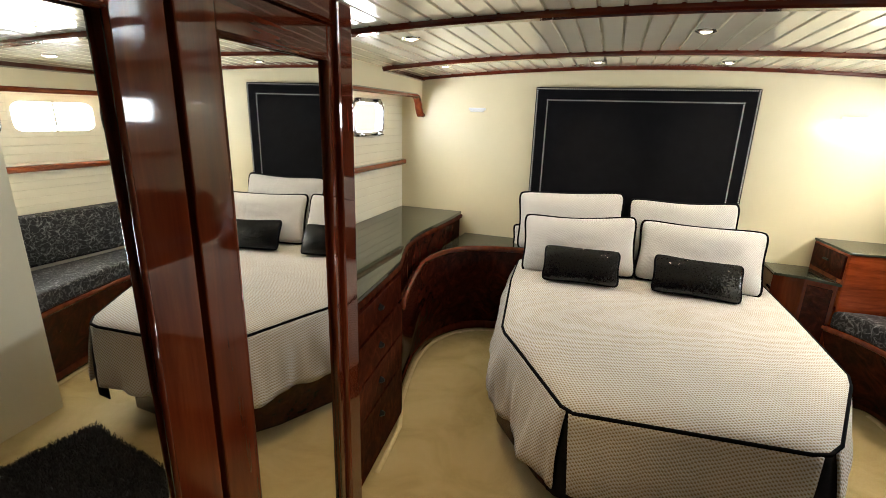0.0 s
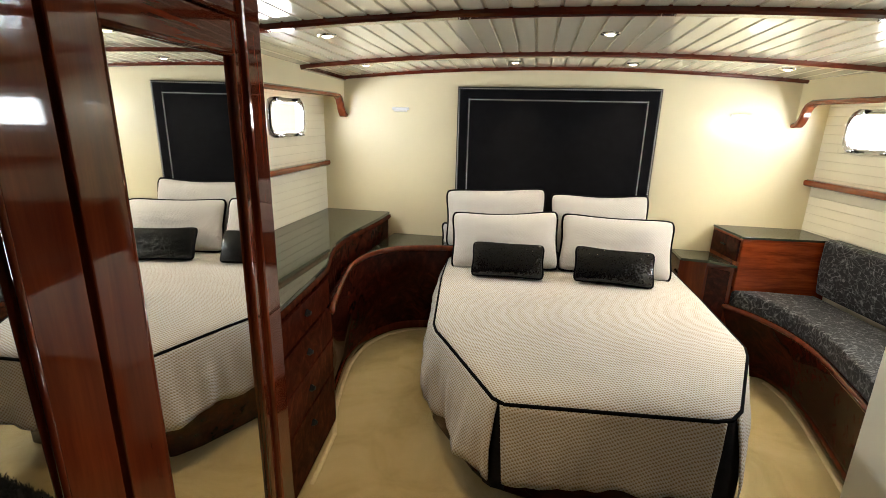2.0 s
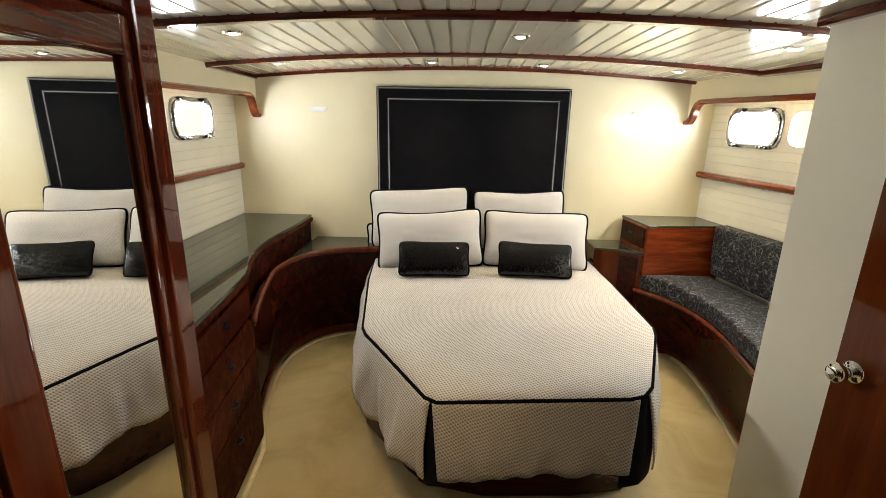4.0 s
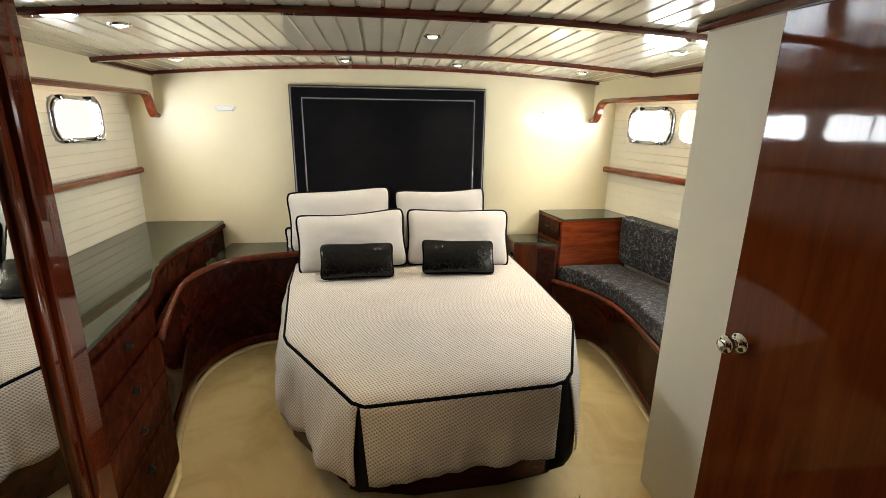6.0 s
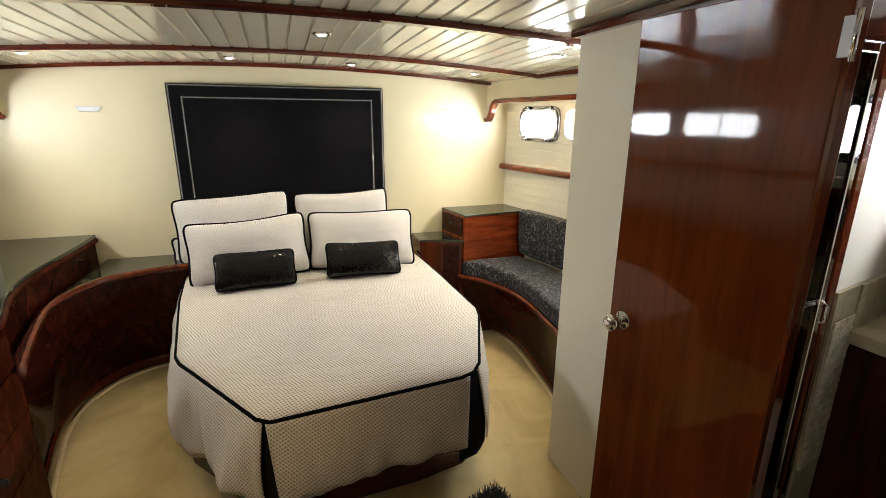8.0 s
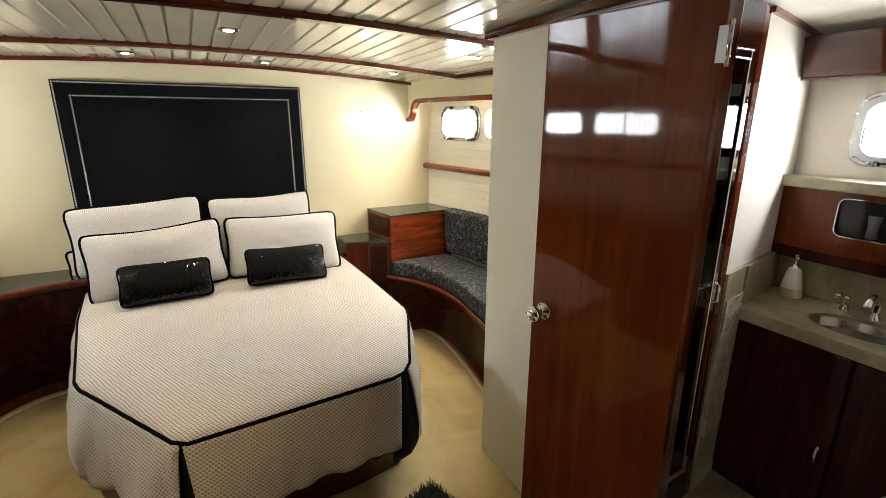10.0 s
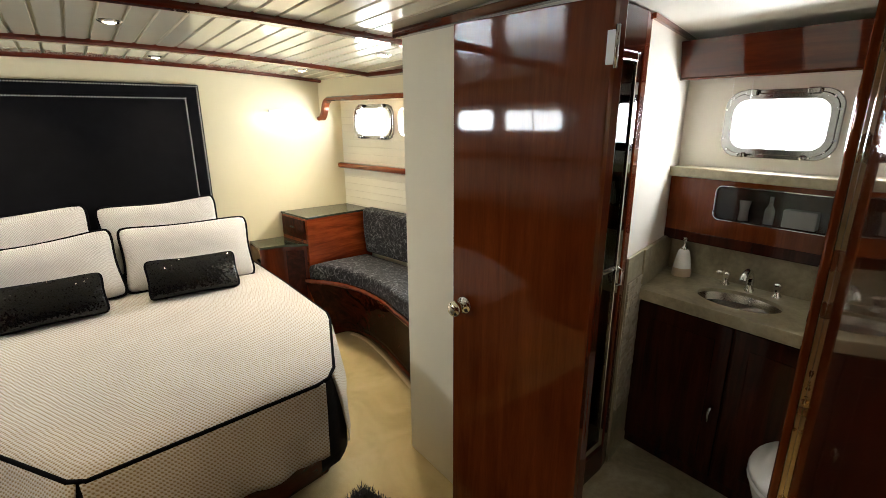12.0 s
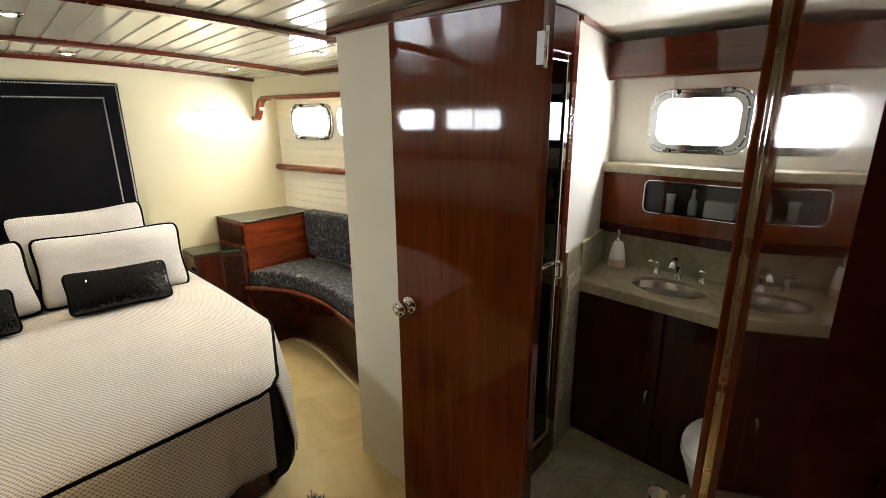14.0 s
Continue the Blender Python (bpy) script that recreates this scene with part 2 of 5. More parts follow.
def finish(bm, name, mat, smooth=False, parent=None, bevel=0.0, weld=True):
    if weld:
        bmesh.ops.recalc_face_normals(bm, faces=bm.faces)
    me = bpy.data.meshes.new(name)
    bm.to_mesh(me)
    bm.free()
    for mm in (mat if isinstance(mat, (list, tuple)) else (mat,)):
        me.materials.append(mm)
    if smooth:
        for p in me.polygons:
            p.use_smooth = True
    ob = new(name, me)
    if bevel:
        md = ob.modifiers.new("edge", "BEVEL")
        md.width, md.segments, md.limit_method, md.angle_limit = bevel, 2, "ANGLE", radians(40)
    if parent:
        ob.parent = parent
    return ob


def part(name, bm, mat, parent, label="", smooth=False, bevel=0.0):
    ob = finish(bm, name, mat, smooth, parent, bevel)
    return tagged(ob, label)


def thing(name, label, category, group="", m=None):
    ob = new(name)
    ob.empty_display_size = 0.05
    if m is not None:
        ob.matrix_world = m
    return tagged(ob, label, category, group)


def structure(name, bm, mat, label, category, smooth=False, bevel=0.0):
    return tagged(finish(bm, name, mat, smooth, None, bevel), label, category, "", "structure")


def box(x0, y0, z0, x1, y1, z1, bm=None):
    bm = bm or bmesh.new()
    v = [bm.verts.new(p) for p in [(x0, y0, z0), (x1, y0, z0), (x1, y1, z0), (x0, y1, z0), (x0, y0, z1), (x1, y0, z1), (x1, y1, z1), (x0, y1, z1)]]
    for q in [(3, 2, 1, 0), (4, 5, 6, 7), (0, 1, 5, 4), (1, 2, 6, 5), (2, 3, 7, 6), (3, 0, 4, 7)]:
        bm.faces.new([v[i] for i in q])
    return bm


def prism(outline, z0, z1, bm=None):
    """A slab with the given plan outline; z1 may be a function of (x, y)."""
    bm = bm or bmesh.new()
    f0 = z0 if callable(z0) else (lambda x, y: z0)
    f1 = z1 if callable(z1) else (lambda x, y: z1)
    lo = [bm.verts.new((x, y, f0(x, y))) for x, y in outline]
    hi = [bm.verts.new((x, y, f1(x, y))) for x, y in outline]
    n = len(outline)
    bm.faces.new(lo[::-1])
    bm.faces.new(hi)
    for i in range(n):
        bm.faces.new((lo[i], lo[(i + 1) % n], hi[(i + 1) % n], hi[i]))
    return bm


def sheet(rows, bm=None, closed=False):
    """A skin over rows of points of equal length."""
    bm = bm or bmesh.new()
    vs = [[bm.verts.new(p) for p in r] for r in rows]
    for a, b in zip(vs, vs[1:]):
        n = len(a)
        for i in range(n if closed else n - 1):
            bm.faces.new((a[i], a[(i + 1) % n], b[(i + 1) % n], b[i]))
    return bm


def tube(points, r, sides=8, closed=False, bm=None, flat=1.0):
    bm = bm or bmesh.new()
    pts = [Vector(p) for p in points]
    n = len(pts)
    rings = []
    for i, p in enumerate(pts):
        a = pts[i - 1] if (i or closed) else p
        b = pts[(i + 1) % n] if (i < n - 1 or closed) else p
        d = (b - a).normalized()
        up = Vector((0, 0, 1)) if abs(d.z) < 0.95 else Vector((0, 1, 0))
        s = d.cross(up).normalized()
        u = s.cross(d)
        rings.append([bm.verts.new(p + r * (math.cos(k * 2 * math.pi / sides) * s + flat * math.sin(k * 2 * math.pi / sides) * u)) for k in range(sides)])
    for i in range(n if closed else n - 1):
        a, b = rings[i], rings[(i + 1) % n]
        for k in range(sides):
            bm.faces.new((a[k], a[(k + 1) % sides], b[(k + 1) % sides], b[k]))
    if not closed:
        bm.faces.new(rings[0][::-1])
        bm.faces.new(rings[-1])
    return bm


def lathe(profile, n=24, bm=None, m=None):
    """Turned shape from (radius, height) pairs about z."""
    bm = bm or bmesh.new()
    m = m or Matrix()
    rings = []
    for r, z in profile:
        if r < 1e-5:
            rings.append([bm.verts.new(m @ Vector((0, 0, z)))])
        else:
            rings.append([bm.verts.new(m @ Vector((r * math.cos(k * 2 * math.pi / n), r * math.sin(k * 2 * math.pi / n), z))) for k in range(n)])
    for a, b in zip(rings, rings[1:]):
        for k in range(n):
            q = [a[k % len(a)], a[(k + 1) % len(a)], b[(k + 1) % len(b)], b[k % len(b)]]
            q = list(dict.fromkeys(q))
            if len(q) > 2:
                bm.faces.new(q)
    return bm


def spline(pts, steps=8):
    """A smooth line through the points."""
    pts = [Vector(p) for p in pts]
    out = []
    for i in range(len(pts) - 1):
        p0, p1, p2, p3 = pts[max(i - 1, 0)], pts[i], pts[i + 1], pts[min(i + 2, len(pts) - 1)]
        for k in range(steps):
            t = k / steps
            out.append(0.5 * ((2 * p1) + (p2 - p0) * t + (2 * p0 - 5 * p1 + 4 * p2 - p3) * t * t + (3 * p1 - p0 - 3 * p2 + p3) * t ** 3))
    out.append(pts[-1])
    return out


def rounded_rect(w, h, r, n=6):
    """Points round a rectangle centred on the origin."""
    out = []
    for cx, cy, a0 in ((w / 2 - r, h / 2 - r, 0), (-w / 2 + r, h / 2 - r, 90), (-w / 2 + r, -h / 2 + r, 180), (w / 2 - r, -h / 2 + r, 270)):
        for k in range(n + 1):
            a = radians(a0 + 90 * k / n)
            out.append((cx + r * math.cos(a), cy + r * math.sin(a)))
    return out


def ring(outer, inner, d0, d1, bm=None):
    """A flat ring between two outlines of equal length, from depth d0 to d1 along local z."""
    bm = bm or bmesh.new()
    o0 = [bm.verts.new((x, y, d0)) for x, y in outer]
    o1 = [bm.verts.new((x, y, d1)) for x, y in outer]
    i0 = [bm.verts.new((x, y, d0)) for x, y in inner]
    i1 = [bm.verts.new((x, y, d1)) for x, y in inner]
    n = len(outer)
    for k in range(n):
        j = (k + 1) % n
        for q in ((o0[k], o0[j], o1[j], o1[k]), (i0[j], i0[k], i1[k], i1[j]), (o1[k], o1[j], i1[j], i1[k]), (o0[j], o0[k], i0[k], i0[j])):
            bm.faces.new(q)
    return bm


def moved(bm, m):
    bmesh.ops.transform(bm, matrix=m, verts=bm.verts)
    return bm

# ---- the large structure ----
BACK = 3.30          # aft bulkhead behind the bed
HULL_R = Matrix(((0.177, 0, -0.984, 2.33), (-0.984, 0, -0.177, 3.30), (0, 1, 0, 0), (0, 0, 0, 1)))   # along the wall, up, into the room
HULL_L = Matrix(((0, 0, 1, -1.05), (1, 0, 0, 1.30), (0, 1, 0, 0), (0, 0, 0, 1)))


def deck(x, y):
    """Height of the cambered ceiling, which rises a little going forward."""
    return 1.945 - 0.03 * (x - 0.65) ** 2 + 0.022 * (3.3 - max(y, 0.5))


structure("floor", box(-1.4, -1.5, -0.08, 1.80, 3.4, 0.0, box(1.80, 1.46, -0.08, 3.0, 3.4, 0.0)), CARPET, "beige cut-pile carpet with faint stains and tread marks", "floor")
structure("floor_bathroom", box(1.80, -0.6, -0.08, 3.2, 1.46, 0.002), BATHFLOOR, "mottled grey-brown stone floor of the washroom", "floor")
structure("wall_aft", box(-1.5, BACK, 0, 3.0, BACK + 0.06, 2.1), CREAM, "smooth cream wall behind the bed", "wall")


def ceiling():
    """Cream boards running fore and aft with open grooves, following the camber."""
    bm = bmesh.new()
    w = 0.088
    x = -1.25
    while x < 2.75:
        a, b = x + 0.0035, x + w - 0.0035
        vs = [(a, 0.007), (a + 0.004, 0), (b - 0.004, 0), (b, 0.007)]
        for y0, y1 in ((-1.5, 0.5), (0.5, 1.5), (1.5, BACK)):
            if y0 < 1.5 and x > 1.78:
                continue
            lo = [bm.verts.new((p, y0, deck(p, y0) + z)) for p, z in vs]
            hi = [bm.verts.new((p, y1, deck(p, y1) + z)) for p, z in vs]
            for i in range(3):
                bm.faces.new((lo[i], lo[i + 1], hi[i + 1], hi[i]))
        x += w
    for y0, y1, n0, n1 in ((-1.5, 0.5, 0, 33), (0.5, 1.5, 0, 33), (1.5, BACK + 0.06, 0, 47)):
        xs = [-1.5 + 0.1 * i for i in range(n0, n1 + 1)]
        lo = [bm.verts.new((a, y0, deck(a, y0) + 0.007)) for a in xs]
        hi = [bm.verts.new((a, y1, deck(a, y1) + 0.007)) for a in xs]
        up = [bm.verts.new((v.co.x, v.co.y, v.co.z + 0.08)) for v in lo]
        uq = [bm.verts.new((v.co.x, v.co.y, v.co.z + 0.08)) for v in hi]
        for i in range(len(xs) - 1):
            f = bm.faces.new((lo[i], lo[i + 1], hi[i + 1], hi[i]))
            f.material_index = 1
            bm.faces.new((up[i], uq[i], uq[i + 1], up[i + 1]))
    return bm


structure("ceiling", ceiling(), (CEIL, GROOVE), "glossy cream boarded ceiling with open grooves", "ceiling")


def beam(y, w, drop, x0=-1.1, x1=2.5, name="ceiling_trim", label="varnished mahogany strip across the ceiling"):
    bm = bmesh.new()
    rows = []
    n = 28
    prof = [(-w / 2, 0.004), (-w / 2, -drop * 0.6), (-w / 2 + 0.008, -drop), (w / 2 - 0.008, -drop), (w / 2, -drop * 0.6), (w / 2, 0.004)]
    for i in range(n + 1):
        x = x0 + (x1 - x0) * i / n
        rows.append([(x, y + a, deck(x, y + a) + d) for a, d in prof])
    return structure(name, sheet(rows, bm), MAHOGANY_X2, label, "trim", smooth=False)


MAHOGANY_X2 = wood("beam_mahogany", (0.06, 0.009, 0.005), (0.12, 0.019, 0.009), (0.19, 0.036, 0.014), "x")
beam(1.695, 0.055, 0.022)
beam(2.655, 0.05, 0.022, -1.1, 2.28)
beam(0.45, 0.05, 0.022, -1.1, 1.74)
structure("ceiling_trim_port", prism([(-0.895, 2.64), (-0.86, 2.64), (-0.86, 3.29), (-0.895, 3.29)], lambda x, y: deck(x, y) - 0.026, lambda x, y: deck(x, y) + 0.004), MAHOGANY_H, "mahogany strip along the port edge of the ceiling", "trim", bevel=0.005)
structure("ceiling_trim_starboard", prism([(2.20, 2.66), (2.26, 2.66), (2.405, 1.60), (2.345, 1.60)], lambda x, y: deck(x, y) - 0.024, lambda x, y: deck(x, y) + 0.004), MAHOGANY_H, "mahogany strip along the starboard edge of the ceiling", "trim", bevel=0.005)
beam(3.275, 0.045, 0.02, -0.9, 2.2, "cornice_trim", "mahogany cornice along the top of the aft wall")


def plank_wall(name, hull, length, windows, label, s0=0.0, z0=0.84, z1=1.235, z2=1.76):
    """Backing with openings, and level boards as pieces of their own."""
    bm = bmesh.new()
    cuts = sorted(windows)
    s = s0
    for a, b, lo, hi in cuts:
        box(s, 0.0, -0.05, a, z2 + 0.2, -0.005, bm)
        box(a, 0.0, -0.05, b, lo, -0.005, bm)
        box(a, hi, -0.05, b, z2 + 0.2, -0.005, bm)
        s = b
    box(s, 0.0, -0.05, length, z2 + 0.2, -0.005, bm)
    moved(bm, hull)
    wall = structure(name, bm, GROOVE_WALL, label, "wall")
    z = z0
    pieces = []
    while z < z2:
        top = z + 0.054
        if z < z1 < top:
            top = z1
        if top > z2:
            top = z2
        spans = [(s0, length)]
        for a, b, lo, hi in cuts:
            if top > lo and z < hi:
                spans = [q for p, r in spans for q in ((p, min(r, a)), (max(p, b), r)) if q[1] - q[0] > 0.01]
        slats = [(p, r, z, top) for p, r in spans]
        for a, b, lo, hi in cuts:
            if top > lo > z + 0.004:
                slats.append((a, b, z, lo))
            if z < hi < top - 0.004:
                slats.append((a, b, hi, top))
        for p, r, za, zb in slats:
            bb = box(p, za + 0.0008, -0.0045, r, zb - 0.0008, 0.0)
            moved(bb, hull)
            pieces.append(part("plank", bb, PLANK, wall, bevel=0.002))
        z = top
    return wall


WIN_R = [(0.19, 0.59, 1.475, 1.685), (0.64, 1.17, 1.475, 1.69), (1.24, 1.62, 1.475, 1.685)]
WIN_L = [(1.215, 1.645, 1.475, 1.685), (0.52, 1.12, 1.475, 1.685)]
plank_wall("wall_starboard", HULL_R, 1.95, WIN_R, "cream tongue-and-groove boarded hull side with portholes", -0.15)
plank_wall("wall_port", HULL_L, 2.05, WIN_L, "cream tongue-and-groove boarded hull side with portholes", -0.6)


def soffit(name, x_wall0, x_wall1, x_in0, x_in1, y0, y1):
    """Box between hull and ceiling, above the portholes; (0) aft, (1) forward."""
    bm = bmesh.new()
    rows = []
    for x_in, x_w, y in ((x_in0, x_wall0, y0), (x_in1, x_wall1, y1)):
        rows.append([(x_w, y, 1.75), (x_in, y, 1.75), (x_in, y, 2.05), (x_w, y, 2.05)])
    return structure(name, sheet(rows, bm, True), CREAM, "plain cream soffit above the portholes", "wall")


SR0, SR1 = (2.155, 3.30), (2.40, 1.60)
SL0, SL1 = (-0.885, 3.30), (-0.885, 0.5)
soffit("soffit_starboard", 2.42, 2.70, SR0[0], SR1[0], 3.30, 1.60)
soffit("soffit_port", -1.12, -1.12, SL0[0], SL1[0], 3.30, 0.5)


def soffit_trim(name, p0, p1, side):
    """Mahogany edge of the soffit with an ogee scroll against the aft wall. side: +1 where the room lies at smaller x."""
    d = Vector((p1[0] - p0[0], p1[1] - p0[1], 0)).normalized()
    bm = bmesh.new()
    line = spline([(0.0, 1.605), (0.035, 1.612), (0.065, 1.65), (0.085, 1.70), (0.12, 1.735), (0.20, 1.742), (0.6, 1.742), (1.65, 1.742)], 8)
    nrm = Vector((d.y, -d.x, 0)) * side
    rows = []
    for i, q in enumerate(line):
        a = line[max(i - 1, 0)]
        b = line[min(i + 1, len(line) - 1)]
        t = Vector((b[0] - a[0], b[1] - a[1])).normalized()
        up = Vector((-t.y, t.x))
        base = Vector((p0[0], p0[1] - 0.004, 0)) + d * q[0] + Vector((0, 0, q[1]))
        row = []
        for u, w in ((-0.016, -0.02), (-0.016, 0.018), (-0.008, 0.028), (0.008, 0.028), (0.016, 0.018), (0.016, -0.02)):
            row.append(base + d * (up.x * u) + Vector((0, 0, up.y * u)) + nrm * w)
        rows.append(row)
    sheet(rows, bm, True)
    bm.faces.new([v for v in bm.verts][:6])
    ob = structure(name, bm, RAILWOOD, "curved mahogany trim below the soffit, ending in a scroll", "trim", smooth=False)
    bm = bmesh.new()
    lo, hi = [], []
    for q in line[:41]:
        for lst, w in ((lo, 0.0), (hi, -0.03)):
            b = Vector((p0[0], p0[1] - 0.002, 0)) + d * q[0] + nrm * w
            lst.append((bm.verts.new(b + Vector((0, 0, q[1]))), bm.verts.new(b + Vector((0, 0, 1.7515)))))
    for lst in (lo, hi):
        for (a, b), (c, e) in zip(lst, lst[1:]):
            bm.faces.new((a, c, e, b))
    structure(name.replace("trim", "scroll_board"), bm, CREAM, "cream scrolled board above the trim", "wall")
    return ob


soffit_trim("soffit_trim_starboard", SR0, SR1, 1)
soffit_trim("soffit_trim_port", SL0, SL1, -1)


def hull_rail(name, hull, s0, s1):
    bm = bmesh.new()
    prof = [(1.228, 0.0), (1.228, 0.035), (1.236, 0.048), (1.256, 0.052), (1.268, 0.045), (1.272, 0.03), (1.272, 0.0)]
    sheet([[(s, h, d) for h, d in prof] for s in (s0, s0 + 0.01, s1)], bm)
    bm.faces.new([v for v in bm.verts][:7])
    bm.faces.new([v for v in bm.verts][-7:])
    moved(bm, hull)
    return structure(name, bm, RAILWOOD, "rounded mahogany rail along the boarded hull side", "trim", bevel=0.003)


hull_rail("rail_trim_starboard", HULL_R, -0.04, 1.9)
hull_rail("rail_trim_port", HULL_L, -0.5, 1.97)

# outside: bright haze beyond the portholes
for nm, m in (("backdrop_starboard", pose(5.5, 1.0, 1.5, 0, -90, 0)), ("backdrop_port", pose(-4.5, 1.5, 1.5, 0, 90, 0))):
    bm = bmesh.new()
    bmesh.ops.create_grid(bm, x_segments=1, y_segments=1, size=5)
    ob = structure(nm, bm, OUTSIDE, "bright hazy daylight outside the portholes", "backdrop")
    ob.matrix_world = m


def porthole(name, hull, win, framed=True, mullion=False, power=10.0, lip=0.03):
    a, b, lo, hi = win
    w, h = b - a, hi - lo
    c = hull @ Matrix.Translation(((a + b) / 2, (lo + hi) / 2, 0))
    root = tagged(new(name), "rounded chrome porthole, daylight beyond" if framed else "fixed rounded window with a slim divider, daylight beyond", "window", "", "structure")
    root.matrix_world = c
    inner = rounded_rect(w - lip, h - lip, 0.055)
    if framed:
        outer = rounded_rect(w + 0.035, h + 0.035, 0.075)
        bm = ring(outer, inner, -0.016, 0.012)
        ring(rounded_rect(w + 0.005, h + 0.005, 0.068), rounded_rect(w + 0.008 - lip, h + 0.008 - lip, 0.06), 0.012, 0.020, bm)
        part("window_frame", bm, DULLCHROME, root, "polished chrome frame", bevel=0.003)
        for sx in (-0.28, 0.28):
            bm = lathe([(0, 0.0), (0.011, 0.0), (0.011, 0.02), (0.006, 0.024), (0.006, 0.034), (0, 0.036)], 10)
            for k in (-1, 1):
                moved_part = box(-0.004 + 0.014 * k, -0.004, 0.026, 0.004 + 0.014 * k, 0.004, 0.042)
                me_tmp = bpy.data.meshes.new("tmp")
                moved_part.to_mesh(me_tmp)
                moved_part.free()
                bm.from_mesh(me_tmp)
                bpy.data.meshes.remove(me_tmp)
            moved(bm, Matrix.Translation((sx * w, -h / 2 - 0.006, 0.012)))
            part("wing_nut", bm, DULLCHROME, root)
            bm = box(-0.022, -0.012, 0.0, 0.022, 0.014, 0.03)
            moved(bm, Matrix.Translation((sx * w, h / 2 + 0.006, 0.004)))
            part("hinge", bm, DULLCHROME, root, bevel=0.004)
        for px_, py_ in rounded_rect(w + 0.008, h + 0.008, 0.07, 2):
            bm = lathe([(0.0045, 0.0), (0.004, 0.003), (0, 0.004)], 8)
            moved(bm, Matrix.Translation((px_, py_, 0.0255)))
            part("screw", bm, NICKEL, root)
    else:
        bm = ring([(x * 1.0, y) for x, y in rounded_rect(w + 0.01, h + 0.01, 0.005)], inner, -0.016, 0.003)
        part("window_frame", bm, PLANK, root, "cream painted surround")
        if mullion:
            part("window_bar", box(-0.006, -h / 2 + 0.005, -0.011, 0.006, h / 2 - 0.005, -0.004), PLANK, root)
    bm = bmesh.new()
    bm.faces.new([bm.verts.new((x, y, -0.012)) for x, y in rounded_rect(w - 0.012, h - 0.012, 0.05)])
    pane = part("pane", bm, GLASS, root)
    pane.visible_shadow = False
    lamp = area_lamp("daylight_in_" + name, c @ pose(0, 0, -0.02, 180, 0, 0), w - 0.016, h - 0.016, power, DAY)
    return root


porthole("window_1", HULL_R, WIN_R[0], power=8)
porthole("window_2", HULL_R, WIN_R[1], False, True, power=20)
porthole("window_3", HULL_R, WIN_R[2], power=10)
porthole("window_4", HULL_L, WIN_L[0], power=9.5)
porthole("window_5", HULL_L, WIN_L[1], False, True, power=10.5)

# bulkhead between the cabin and the washroom; its end is the pale column
structure("wall_shower", box(1.745, 0.565, 0, 1.80, 1.525, 1.94, box(1.80, 1.47, 0, 2.85, 1.525, 2.0)), GREYWALL, "pale grey-cream panelled bulkhead end beside the door", "wall", bevel=0.004)
structure("bulkhead_trim", box(1.715, 0.56, 1.918, 1.81, 1.55, 1.95), MAHOGANY_H, "mahogany cap along the top of the bulkhead", "trim", bevel=0.006)
# unseen walls added to close the passage behind the camera, dark to calm door reflections
structure("wall_forward", box(-1.4, -1.46, 0, 1.6, -1.40, 2.1), DARKWOOD, "unseen dark wall added behind the camera", "wall")
structure("wall_passage", box(1.46, -1.40, 0, 1.52, -0.06, 2.1), DARKWOOD, "unseen dark wall added beside the camera", "wall")
structure("wall_port_forward", box(-1.4, -1.40, 0, -1.34, 0.75, 2.1), DARKWOOD, "unseen dark wall added behind the wardrobe", "wall")
# washroom shell
structure("wall_washroom_side", box(3.04, -0.6, 0, 3.10, 0.38, 2.1, box(3.04, 0.78, 0, 3.10, 1.47, 2.1, box(3.04, 0.38, 0, 3.10, 0.78, 1.452, box(3.04, 0.38, 1.706, 3.10, 0.78, 2.1)))), WHITEWALL, "off-white washroom wall round the porthole", "wall")
AFT_SIDE = pose(2.42, 0.855, 0, 0, 0, 11.84)      # along the washroom wall, away from the room, up
structure("wall_washroom_aft", moved(box(0, 0, 0, 0.66, 0.12, 2.1), AFT_SIDE), WHITEWALL, "white washroom wall above a stone dado", "wall")
structure("wall_washroom_forward", box(1.52, -0.50, 0, 3.04, -0.44, 2.1), WHITEWALL, "plain white washroom wall", "wall")
structure("wall_shower_back", box(2.50, 1.0, 0, 2.56, 1.47, 2.1), STONE, "stone-lined back of the shower", "wall")
structure("ceiling_washroom", prism([(1.70, -0.50), (2.45, -0.50), (3.04, -0.50), (3.04, 1.50), (2.45, 1.50), (1.70, 1.50)], lambda x, y: 2.02 - 0.045 * (x - 1.7), 2.12), WHITEWALL, "smooth white washroom ceiling", "ceiling")

# ---- bed ----
BED_TOP = [(-0.03, 3.20), (0.02, 2.6), (0.118, 1.91), (0.145, 1.84), (0.455, 1.365), (0.50, 1.335), (1.23, 1.395), (1.285, 1.415), (1.335, 1.475), (1.52, 1.91), (1.545, 2.0), (1.54, 2.6), (1.52, 3.20)]


def inset(outline, k, c=(0.76, 2.3)):
    return [(c[0] + (x - c[0]) * k, c[1] + (y - c[1]) * k) for x, y in outline]


def resample(outline, step):
    out = []
    for (x0, y0), (x1, y1) in zip(outline, outline[1:]):
        n = max(1, round(math.hypot(x1 - x0, y1 - y0) / step))
        out += [(x0 + (x1 - x0) * i / n, y0 + (y1 - y0) * i / n) for i in range(n)]
    return out + [outline[-1]]


